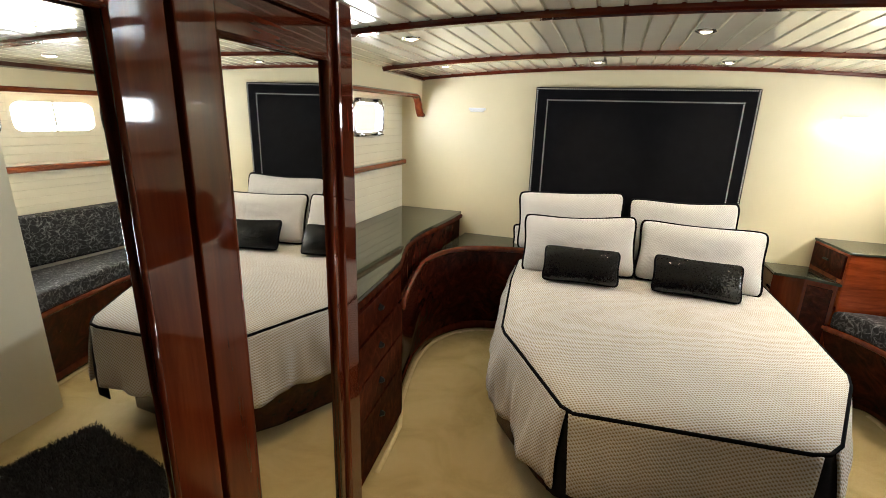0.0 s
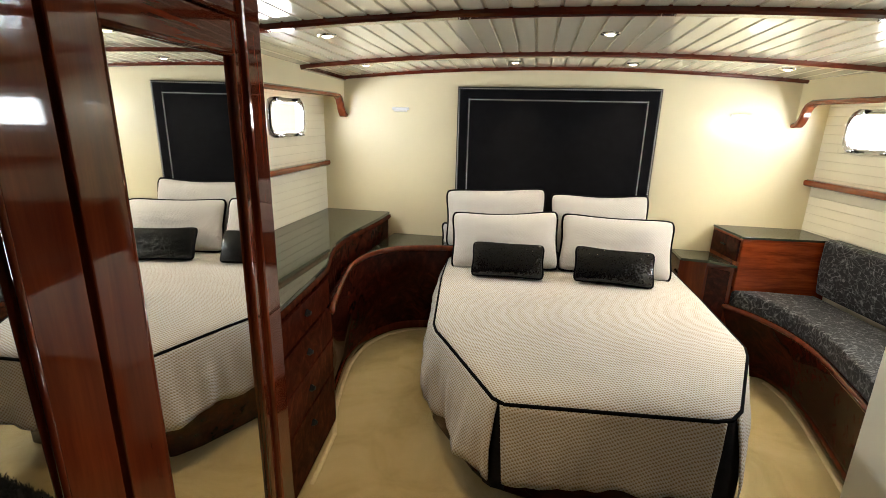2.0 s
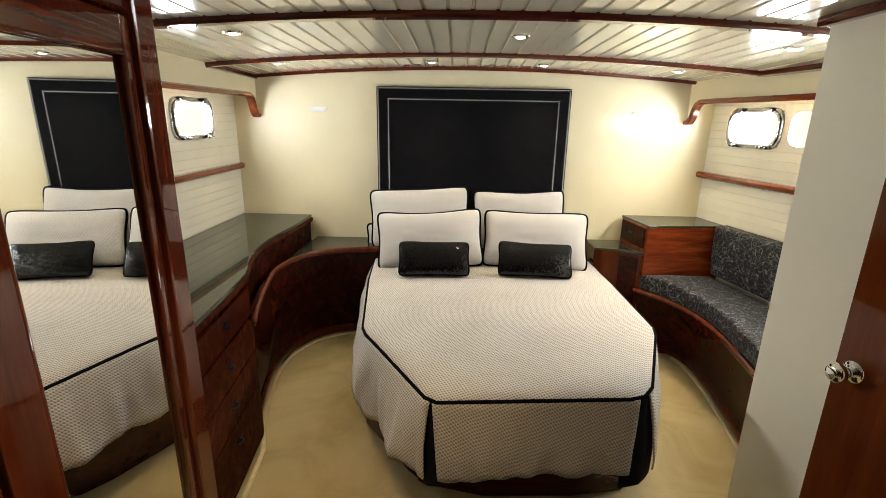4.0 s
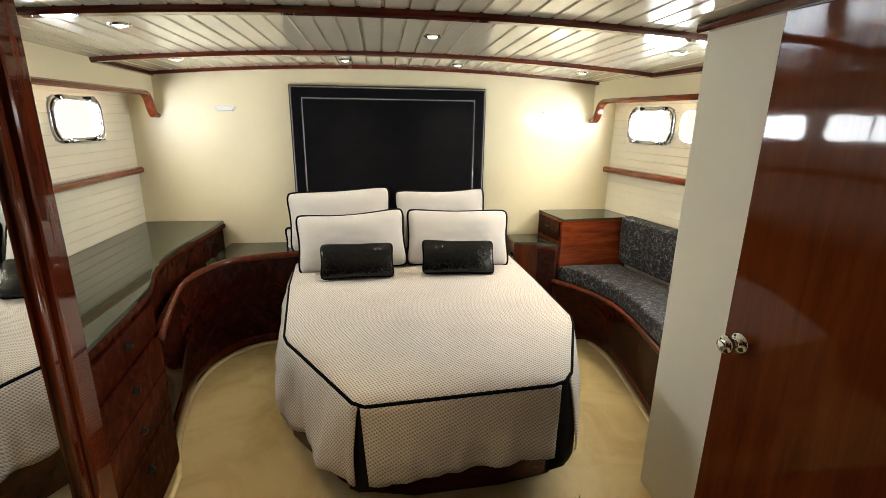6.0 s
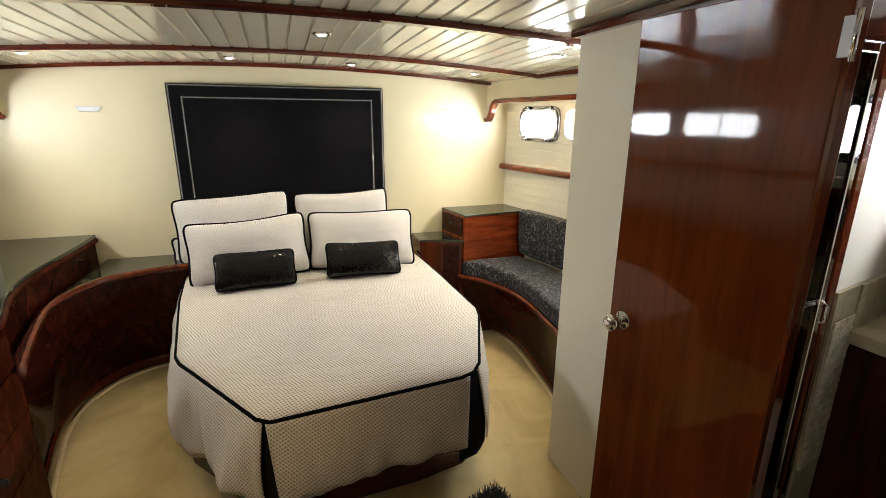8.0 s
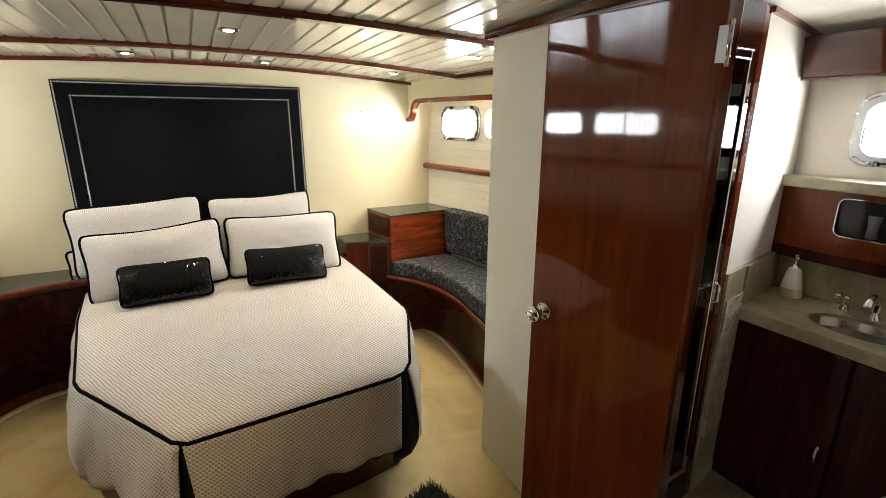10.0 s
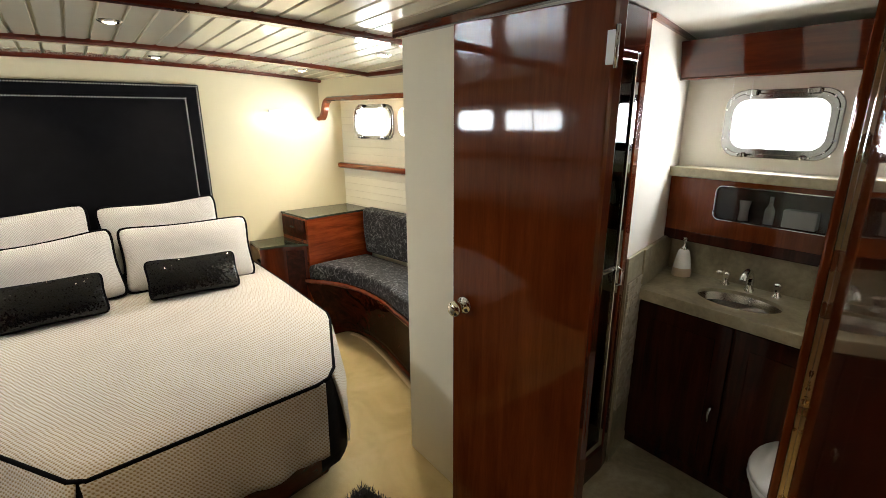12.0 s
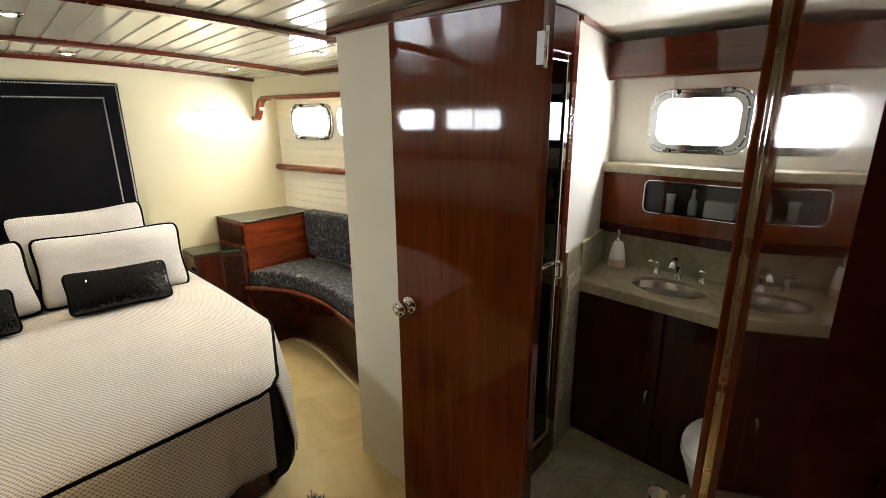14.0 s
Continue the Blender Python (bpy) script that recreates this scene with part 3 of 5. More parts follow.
def make_bed():
    bed = thing("bed", "island double bed on a dark varnished plinth", "bed")
    bed.location = (0.76, 2.3, 0)
    back = Matrix.Translation((-0.76, -2.3, 0))
    base = [(0.06, 3.25), (0.06, 2.12), (0.10, 2.02), (0.36, 1.68), (0.45, 1.60), (0.70, 1.545), (1.10, 1.565), (1.33, 1.61), (1.42, 1.69), (1.46, 1.80), (1.47, 3.25)]
    part("base", moved(prism(base, 0.0, 0.34), back), BEDBASE, bed, "dark varnished mahogany plinth", bevel=0.012)
    part("mattress", moved(prism(inset(BED_TOP, 0.96), 0.34, 0.60), back), PILLOWCLOTH, bed, bevel=0.03)
    return bed


make_bed()


def make_bedspread():
    spread = thing("bedspread", "ivory basket-weave bedspread with black cord piping", "bedspread")
    spread.location = (0.76, 2.3, 0.6)
    back = Matrix.Translation((-0.76, -2.3, -0.6))
    out = resample(BED_TOP, 0.05)
    rows = []
    for k, z in ((1.0, 0.622), (0.993, 0.630), (0.982, 0.636), (0.965, 0.641), (0.94, 0.644), (0.90, 0.646), (0.84, 0.648), (0.77, 0.649), (0.69, 0.650), (0.6, 0.650), (0.5, 0.650), (0.4, 0.650), (0.3, 0.650), (0.2, 0.650), (0.1, 0.650)):
        r = []
        for x, y in inset(out, k):
            wob = 0.004 * noise.noise(Vector((x * 2.2, y * 2.2, 1.7))) + 0.0015 * noise.noise(Vector((x * 9, y * 4, 4.0)))
            r.append((x, y, z + wob * min(1, (1 - k) * 14) - 0.035 * max(0, (k - 0.9) / 0.1) * max(0, 1.75 - y)))
        rows.append(r)
    bm = sheet(rows, closed=True)
    bm.faces.new([v for v in bm.verts][-len(out):])
    part("top_panel", moved(bm, back), WEAVE, spread, smooth=True)

    def edge_z(x, y):
        return 0.622 - 0.035 * max(0, 1.75 - y)

    part("piping", moved(tube([(x, y, edge_z(x, y) + 0.002) for x, y in out], 0.0072), back), BLACKPIPE, spread, "black cord piping", smooth=True)

    def drop(name, pts, hem, flare, seed, folds, mat=WEAVE, taper=0.0):
        line = resample(pts, 0.018)
        n = len(line)
        rows = []
        for v in range(13):
            t = v / 12
            r = []
            for i, (x, y) in enumerate(line):
                a, b = line[max(i - 1, 0)], line[min(i + 1, n - 1)]
                d = Vector((b[0] - a[0], b[1] - a[1], 0)).normalized()
                nrm = Vector((d.y, -d.x, 0))
                if nrm.dot(Vector((x - 0.76, y - 2.3, 0))) < 0:
                    nrm = -nrm
                s = i * 0.018
                f = folds * t ** 0.8 * (noise.noise(Vector((s * 6, seed, t * 0.8))) + 0.45 * noise.noise(Vector((s * 17, seed + 5, t * 1.5))) + 0.12 * noise.noise(Vector((s * 40, seed + 2, t * 4))))
                off = 0.004 + flare * math.sin(min(1.0, t * 1.25) * math.pi / 2) + f
                zt = edge_z(x, y)
                zz = zt + (hem + 0.012 * noise.noise(Vector((s * 5, seed, 9))) - zt) * t
                mid = line[n // 2]
                r.append(Vector((x + (mid[0] - x) * taper * t, y + (mid[1] - y) * taper * t, zz)) + nrm * off)
            rows.append(r)
        bm = sheet(rows)
        bmesh.ops.recalc_face_normals(bm, faces=bm.faces)
        ob = part(name, moved(bm, back), mat, spread, smooth=True)
        md = ob.modifiers.new("thick", "SOLIDIFY")
        md.thickness = 0.006
        return ob

    drop("side_drop", [(-0.03, 3.18), (0.02, 2.6), (0.118, 1.91), (0.145, 1.84), (0.455, 1.365), (0.475, 1.35)], 0.285, 0.055, 3, 0.05)
    drop("side_drop", [(1.31, 1.44), (1.335, 1.475), (1.52, 1.91), (1.545, 2.0), (1.54, 2.6), (1.52, 3.18)], 0.29, 0.04, 8, 0.03)
    drop("foot_drop", [(0.484, 1.333), (1.262, 1.398)], 0.30, 0.03, 14, 0.032, WEAVE, 0.055)
    drop("pleat", [(0.44, 1.39), (0.475, 1.365), (0.52, 1.362)], 0.225, 0.012, 20, 0.01, BLACKCLOTH)
    drop("pleat", [(1.21, 1.412), (1.285, 1.424), (1.34, 1.485), (1.38, 1.575)], 0.225, 0.03, 23, 0.01, BLACKCLOTH)
    return spread


make_bedspread()


def pillow_mesh(w, h, t, n=26, pinch=0.085, seed=0.0):
    """Stuffed cushion lying in its local x-y plane."""
    bm = bmesh.new()
    tops, bots = [], []
    for i in range(n + 1):
        ta, ba = [], []
        for j in range(n + 1):
            u, v = -1 + 2 * i / n, -1 + 2 * j / n
            x = u * (w / 2) * (1 - pinch * (1 - v * v) * abs(u) ** 3)
            y = v * (h / 2) * (1 - 1.6 * pinch * (1 - u * u) * abs(v) ** 3)
            corner = 1 - 0.095 * (u * u * v * v) ** 2.5
            x, y = x * corner, y * corner + 0.012 * h * math.sin(u * 2.2 + seed * 1.7) * (v > 0) * v
            th = t / 2 * ((1 - abs(u) ** 2.6) * (1 - abs(v) ** 2.6)) ** 0.52
            th *= 1 + 0.13 * noise.noise(Vector((u * 1.6, v * 1.6, seed))) + 0.05 * noise.noise(Vector((u * 5, v * 5, seed + 3)))
            th += 0.007 * max(abs(u), abs(v)) ** 5 * (1 - max(abs(u), abs(v)) ** 12) * math.sin((u if abs(v) > abs(u) else v) * 34 + seed)
            edge = i in (0, n) or j in (0, n)
            a = bm.verts.new((x, y, th))
            ta.append(a)
            ba.append(a if edge else bm.verts.new((x, y, -th)))
        tops.append(ta)
        bots.append(ba)
    for i in range(n):
        for j in range(n):
            bm.faces.new((tops[i][j], tops[i + 1][j], tops[i + 1][j + 1], tops[i][j + 1]))
            bm.faces.new((bots[i][j], bots[i][j + 1], bots[i + 1][j + 1], bots[i + 1][j]))
    rim = [tops[i][0].co.copy() for i in range(n)] + [tops[n][j].co.copy() for j in range(n)] + [tops[i][n].co.copy() for i in range(n, 0, -1)] + [tops[0][j].co.copy() for j in range(n, 0, -1)]
    return bm, rim


def make_pillow(m, w, h, t, label, seed):
    p = thing("pillow", label, "pillow", "pillows on the bed", m)
    bm, rim = pillow_mesh(w, h, t, seed=seed)
    part("pillow_cover", bm, PILLOWCLOTH, p, smooth=True)
    part("piping", tube(rim, 0.0088, 6, True), BLACKPIPE, p, "black cord piping", smooth=True)
    return p


def make_sequin_cushion(m, w, h, t, seed):
    p = thing("sequin_cushion", "small black sequined cushion leaning on the pillows", "cushion", "sequined cushions", m)
    bm, rim = pillow_mesh(w, h, t, seed=seed, pinch=0.07)
    part("cushion_cover", bm, BLACKCLOTH, p, smooth=True)
    part("piping", tube(rim, 0.007, 6, True), BLACKPIPE, p, smooth=True)
    rng = random.Random(int(seed * 10))
    verts, fs = [], []
    for i in range(60):
        for j in range(30):
            u, v = -0.97 + 1.94 * (i + (j % 2) * 0.5) / 60, -0.95 + 1.9 * j / 29
            if abs(u) > 0.97:
                continue
            x = u * (w / 2) * (1 - 0.07 * (1 - v * v) * abs(u) ** 3)
            y = v * (h / 2) * (1 - 0.112 * (1 - u * u) * abs(v) ** 3)
            corner = 1 - 0.095 * (u * u * v * v) ** 2.5
            x, y = x * corner, y * corner
            th = t / 2 * ((1 - abs(u) ** 2.6) * (1 - abs(v) ** 2.6)) ** 0.52
            th *= 1 + 0.13 * noise.noise(Vector((u * 1.6, v * 1.6, seed))) + 0.05 * noise.noise(Vector((u * 5, v * 5, seed + 3)))
            du = -abs(u) ** 2.2 * (1 if u > 0 else -1) * 1.1
            dv = -abs(v) ** 2.2 * (1 if v > 0 else -1) * 0.9
            nrm = Vector((-du * t / w * 1.2 + rng.gauss(0, 0.06), -dv * t / h * 1.2 + rng.gauss(0, 0.06), 1)).normalized()
            s = nrm.cross(Vector((0, 1, 0))).normalized()
            q = s.cross(nrm)
            c = Vector((x, y, th + 0.003))
            k0 = len(verts)
            for k in range(6):
                verts.append(c + 0.0044 * (math.cos(k * 1.0472) * s + math.sin(k * 1.0472) * q))
            fs.append(list(range(k0, k0 + 6)))
    me = bpy.data.meshes.new("sequin_layer")
    me.from_pydata(verts, [], fs)
    me.materials.append(SEQUIN)
    ob = new("sequin_layer", me)
    ob.parent = p
    tagged(ob, "glittering black sequins", kind="stuff")
    return p


def leaning(x, y, z, tilt, yaw=0, roll=0):
    """Pose of a cushion whose face looks down the bed; (x, y, z) is the middle, tilt its lean back from upright."""
    return pose(x, y, z, 0, 0, yaw) @ pose(0, 0, 0, 90 - tilt, 0, 0) @ pose(0, 0, 0, 0, 0, roll)


make_pillow(leaning(0.30, 3.10, 0.93, 14, 0, 3.6), 0.73, 0.43, 0.19, "ivory ribbed pillow with black piping against the headboard", 1.0)
make_pillow(leaning(1.00, 3.11, 0.925, 14, 0, 2.4), 0.67, 0.43, 0.19, "ivory ribbed pillow with black piping against the headboard", 2.0)
make_pillow(leaning(0.385, 2.90, 0.822, 24, 3, 2.8), 0.735, 0.41, 0.20, "ivory ribbed pillow with black piping in the front row", 3.0)
make_pillow(leaning(1.095, 2.93, 0.825, 24, -2, -1.5), 0.73, 0.41, 0.20, "ivory ribbed pillow with black piping in the front row", 4.0)
make_pillow(leaning(0.222, 3.165, 0.752, 8, 0, 0), 0.66, 0.22, 0.12, "ivory pillow with black piping tucked behind the others", 7.0)
make_sequin_cushion(leaning(0.425, 2.655, 0.758, 30, 2, 0.5), 0.455, 0.225, 0.13, 5.0)
make_sequin_cushion(leaning(1.06, 2.685, 0.758, 30, 0, -1.5), 0.475, 0.225, 0.13, 6.0)


def make_headboard():
    hb = thing("headboard", "tall black velvet headboard panel edged with nickel nailheads", "headboard")
    hb.location = (0.656, 3.30, 0.6)
    W, H, x0, z0 = 1.348, 1.215, -0.674, 0.0
    part("back_panel", box(x0, -0.045, z0, x0 + W, -0.003, z0 + H), VELVET, hb, bevel=0.008)
    b = 0.078
    part("border", ring([(x0, z0), (x0 + W, z0), (x0 + W, z0 + H), (x0, z0 + H)], [(x0 + b, z0 + b), (x0 + W - b, z0 + b), (x0 + W - b, z0 + H - b), (x0 + b, z0 + H - b)], 0, 0.012), VELVET, hb, bevel=0.006).matrix_local = pose(0, -0.043, 0, 90, 0, 0)
    part("padded_panel", box(x0 + b + 0.004, -0.062, z0, x0 + W - b - 0.004, -0.043, z0 + H - b - 0.004), VELVET, hb, bevel=0.014)
    nail = lathe([(0.0046, 0.0), (0.0043, 0.0018), (0.0025, 0.0034), (0, 0.004)], 8, m=pose(0, 0, 0, 90, 0, 0))
    me = bpy.data.meshes.new("nail")
    nail.to_mesh(me)
    nail.free()
    me.materials.append(NICKEL)

    def row(pts):
        for c in pts:
            o = new("nailhead", me)
            o.parent = hb
            o.location = c

    g = 0.0135
    for inx, yy in ((0.011, -0.0445), (b + 0.006, -0.062)):
        xs, xe, zt = x0 + inx, x0 + W - inx, z0 + H - inx
        nz = int((zt - 0.35) / g)
        row([(xs, yy - 0.010 * (inx < 0.02), zt - i * g) for i in range(nz)])
        row([(xe, yy - 0.010 * (inx < 0.02), zt - i * g) for i in range(nz)])
        nx = int((xe - xs) / g)
        row([(xs + (xe - xs) * i / nx, yy - 0.010 * (inx < 0.02), zt) for i in range(1, nx)])
    return hb


make_headboard()

# ---- furniture to port: dresser with drawers, curved bedside cabinet ----
EDGE_L = [tuple(p)[:2] for p in spline([(-0.535, 3.292, 0), (-0.535, 3.06, 0), (-0.548, 2.82, 0), (-0.568, 2.56, 0), (-0.558, 2.35, 0), (-0.518, 2.165, 0), (-0.452, 1.975, 0), (-0.428, 1.89, 0), (-0.405, 1.72, 0), (-0.375, 1.445, 0), (-0.350, 1.20, 0)], 6)]


def curtain(line_top, line_bot, z_top, z_bot, thick_dir=None, rows=5):
    """A bowed front between two plan lines."""
    rs = []
    for k in range(rows + 1):
        t = k / rows
        e = t
        rs.append([(a[0] + (b[0] - a[0]) * e, a[1] + (b[1] - a[1]) * e, z_top + (z_bot - z_top) * t) for a, b in zip(line_top, line_bot)])
    return sheet(rs)


BURLRED = wood("drawer_mahogany", (0.03, 0.007, 0.003), (0.06, 0.013, 0.006), (0.11, 0.023, 0.009), coat=0.12, burl=True, spec=0.0)


def make_dresser():
    d = thing("dresser", "glossy mahogany dresser with four drawers and an S-curved top", "dresser")
    d.location = (-0.75, 2.3, 0)
    back = Matrix.Translation((0.75, -2.3, 0))
    top = EDGE_L + [(-1.05, 1.20), (-1.05, 3.292)]
    part("countertop", moved(prism(top, 0.868, 0.89), back), COUNTER, d, "glossy olive-grey top", bevel=0.004)
    lip = [(x + 0.006, y) for x, y in EDGE_L]
    part("edge_trim", moved(sheet([[(x - 0.02, y, 0.867) for x, y in lip], [(x, y, 0.868) for x, y in lip], [(x + 0.004, y, 0.855) for x, y in lip], [(x, y, 0.84) for x, y in lip], [(x - 0.02, y, 0.84) for x, y in lip]]), back), BURLRED, d, "rounded mahogany edge", smooth=True)
    body = [(x - 0.012, y) for x, y in EDGE_L] + [(-1.05, 1.20), (-1.05, 3.292)]
    part("body", moved(prism(body, 0.07, 0.866), back), BURL, d, "figured dark mahogany front")
    toe = [(x - 0.022, y) for x, y in EDGE_L] + [(-1.05, 1.20), (-1.05, 3.292)]
    part("toe_kick", moved(prism(toe, 0.0, 0.07), back), DARKWOOD, d)
    # drawers along the straight run beside the wardrobe
    a, b = Vector((-0.353, 1.20, 0)), Vector((-0.434, 1.93, 0))
    dirn = (b - a).normalized()
    nrm = Vector((dirn.y, -dirn.x, 0))
    for i, (z0, z1) in enumerate(((0.70, 0.835), (0.51, 0.685), (0.325, 0.50), (0.02, 0.315))):
        L = (b - a).length - (0.0 if i else 0.02)
        bm = bmesh.new()
        rr = 0.10 if i == 1 else 0.004
        rows = []
        for z in [z0, z0 + 0.004] + [z1 - rr * (1 - k / 6) for k in range(7)]:
            # the upper aft corner of the second drawer is rounded off
            q = max(0.0, (z - (z1 - rr)) / rr)
            Lz = L - (rr * (1 - math.sqrt(max(0.0, 1 - q * q))) if i == 1 else 0.0)
            prof = [(0, 0.0), (0, 0.02), (0.004, 0.026), (Lz - 0.05, 0.026), (Lz - 0.015, 0.018), (Lz, 0.0)]
            rows.append([a + dirn * u + nrm * (w - 0.005) + Vector((0, 0, z)) for u, w in prof])
        sheet(rows, bm)
        bm.faces.new([v for v in bm.verts][:6])
        bm.faces.new([v for v in bm.verts][-6:])
        dr = part("drawer", moved(bm, back), BURLRED, d, "varnished mahogany drawer front")
        c = a + dirn * 0.362 + nrm * 0.022 + Vector((0, 0, (0.78, 0.595, 0.415, 0.235)[i]))
        kb = bmesh.new()
        for rr, dd in ((0.024, 0.0), (0.024, 0.004), (0.016, 0.012), (0.012, 0.02)):
            for k in range(4):
                ang = k * math.pi / 2
                kb.verts.new(c + dirn * rr * math.cos(ang) + Vector((0, 0, rr * 0.8 * math.sin(ang))) + nrm * dd)
        kb.verts.ensure_lookup_table()
        for q in range(3):
            for k in range(4):
                kb.faces.new([kb.verts[q * 4 + k], kb.verts[q * 4 + (k + 1) % 4], kb.verts[q * 4 + 4 + (k + 1) % 4], kb.verts[q * 4 + 4 + k]])
        kb.faces.new([kb.verts[12 + k] for k in range(4)])
        part("drawer_pull", moved(kb, back), KNOBDARK, dr, "dark diamond pull")
    return d


make_dresser()
LOW_TOP = [tuple(p)[:2] for p in spline([(-0.45, 1.97, 0), (-0.525, 2.33, 0), (-0.535, 2.58, 0), (-0.425, 2.84, 0), (-0.26, 2.945, 0), (-0.04, 3.01, 0), (0.05, 3.01, 0)], 6)]
LOW_TOE = [tuple(p)[:2] for p in spline([(-0.48, 1.97, 0), (-0.565, 2.33, 0), (-0.595, 2.54, 0), (-0.58, 2.78, 0), (-0.455, 3.03, 0), (-0.25, 3.155, 0), (0.05, 3.18, 0)], 6)]


def make_curved_cabinet():
    d = thing("bedside_cabinet", "low curved mahogany bedside cabinet beside the bed", "cabinet")
    d.location = (-0.3, 3.0, 0)
    back = Matrix.Translation((0.3, -3.0, 0))
    part("countertop", moved(prism(LOW_TOP[13:] + [(0.05, 3.292), (-0.50, 3.292)], 0.702, 0.722), back), COUNTER, d, "glossy olive-grey top", bevel=0.003)
    part("front", moved(curtain(LOW_TOP, LOW_TOE, 0.70, 0.06), back), BURL, d, "bowed figured mahogany front", smooth=True)
    rail = [(x + 0.004 * (i < 20), y - 0.004, 0.708 - (0.0 if i > 17 else 0.10 * (1 - i / 17) ** 2)) for i, (x, y) in enumerate(LOW_TOP)]
    part("rim", moved(tube(rail, 0.019, 8, flat=1.2), back), MAHOGANY, d, "rounded mahogany rim", smooth=True)
    toe = [(x + 0.002, y, 0.035) for x, y in LOW_TOE]
    part("base_mould", moved(tube(toe, 0.016, 8, flat=2.1), back), MAHOGANY, d, "mahogany base moulding", smooth=True)
    return d


make_curved_cabinet()
# paler carpet colour, stands in for light bounced off the glossy bases
CARPETGLINT = plain("carpet_reflected_light", (0.80, 0.69, 0.43), 0.9, vary=0.08, scale=30, bump=0.3, bscale=300, spec=0.1)


def carpet_glint(name, line, bed_side):
    """Pale strip for the light a curved base throws on the carpet; bed_side: +1 where the bed lies at larger x."""
    pts = spline([(x + 0.030 * bed_side, y - 0.012, 0.001) for x, y in line], 1)
    return structure(name, tube(pts, 0.013, 6, flat=0.55), CARPETGLINT, "pale raised strip standing in for light reflected onto the carpet", "trim", smooth=True)


carpet_glint("carpet_glint_port", [(-0.365, 1.455), (-0.38, 1.60), (-0.405, 1.80)] + LOW_TOE[1:24] + [(x, y - 0.02) for x, y in LOW_TOE[24:]], 1)

# ---- furniture to starboard ----


def make_right_cabinet():
    d = thing("corner_cabinet", "raised mahogany corner cabinet with an olive-grey top", "cabinet")
    d.location = (2.1, 3.1, 0)
    back = Matrix.Translation((-2.1, -3.1, 0))
    out = [(1.79, 3.292), (1.845, 2.945), (2.375, 2.985), (2.322, 3.292)]
    part("body", moved(prism(out, 0.0, 0.925), back), MAHOGANY_X, d, bevel=0.004)
    part("countertop", moved(prism([(1.785, 3.292), (1.84, 2.935), (2.385, 2.975), (2.33, 3.292)], 0.926, 0.94), back), COUNTER, d, "glossy olive-grey top", bevel=0.003)
    # drawer in the side that looks at the bed
    v = Vector((0.055, -0.347, 0)).normalized()
    nrm = Vector((v.y, -v.x, 0))
    o = Vector((1.79, 3.292, 0))
    bm = bmesh.new()
    for w in (0.001, 0.012):
        for u, z in ((0.03, 0.775), (0.33, 0.775), (0.33, 0.91), (0.03, 0.91)):
            bm.verts.new(o + v * u + nrm * w + Vector((0, 0, z)))
    bm.verts.ensure_lookup_table()
    bm.faces.new([bm.verts[i] for i in (4, 5, 6, 7)])
    for i in range(4):
        bm.faces.new([bm.verts[i], bm.verts[(i + 1) % 4], bm.verts[4 + (i + 1) % 4], bm.verts[4 + i]])
    dr = part("drawer", moved(bm, back), BURL, d, "dark figured drawer front")
    c = o + v * 0.17 + nrm * 0.016 + Vector((0, 0, 0.85))
    part("drawer_pull", moved(tube([c - v * 0.025, c + v * 0.025], 0.006, 6), back), KNOBDARK, dr)
    return d


make_right_cabinet()


def make_right_bedside():
    d = thing("bedside_cabinet", "low mahogany bedside cabinet with a panelled door beside the bed", "cabinet")
    d.location = (1.7, 3.15, 0)
    back = Matrix.Translation((-1.7, -3.15, 0))
    part("body", moved(prism([(1.54, 3.292), (1.54, 3.07), (1.70, 3.05), (1.835, 2.965), (1.785, 3.292)], 0.0, 0.73), back), MAHOGANY, d)
    part("countertop", moved(prism([(1.54, 3.292), (1.54, 3.055), (1.70, 3.035), (1.845, 2.95), (1.787, 3.292)], 0.731, 0.748), back), COUNTER, d, "glossy olive-grey top", bevel=0.003)
    a, b = Vector((1.705, 3.047, 0)), Vector((1.832, 2.966, 0))
    v = (b - a).normalized()
    nrm = Vector((v.y, -v.x, 0))
    bm = bmesh.new()
    for w in (0.0, 0.01):
        for u, z in ((0.012, 0.12), (0.135, 0.12), (0.135, 0.70), (0.012, 0.70)):
            bm.verts.new(a + v * u + nrm * w + Vector((0, 0, z)))
    bm.verts.ensure_lookup_table()
    bm.faces.new([bm.verts[i] for i in (4, 5, 6, 7)])
    for i in range(4):
        bm.faces.new([bm.verts[i], bm.verts[(i + 1) % 4], bm.verts[4 + (i + 1) % 4], bm.verts[4 + i]])
    part("door", moved(bm, back), BURL, d, "figured door panel")
    return d


make_right_bedside()
SEAT_FRONT = [tuple(p)[:2] for p in spline([(1.80, 2.945, 0), (1.925, 2.775, 0), (2.008, 2.55, 0), (2.024, 2.30, 0), (1.995, 2.05, 0), (1.96, 1.82, 0), (1.90, 1.54, 0)], 6)]
SEAT_TOE = [tuple(p)[:2] for p in spline([(1.95, 2.945, 0), (2.10, 2.93, 0), (2.16, 2.76, 0), (2.155, 2.52, 0), (2.12, 2.27, 0), (2.075, 2.0, 0), (2.0, 1.54, 0)], 6)]


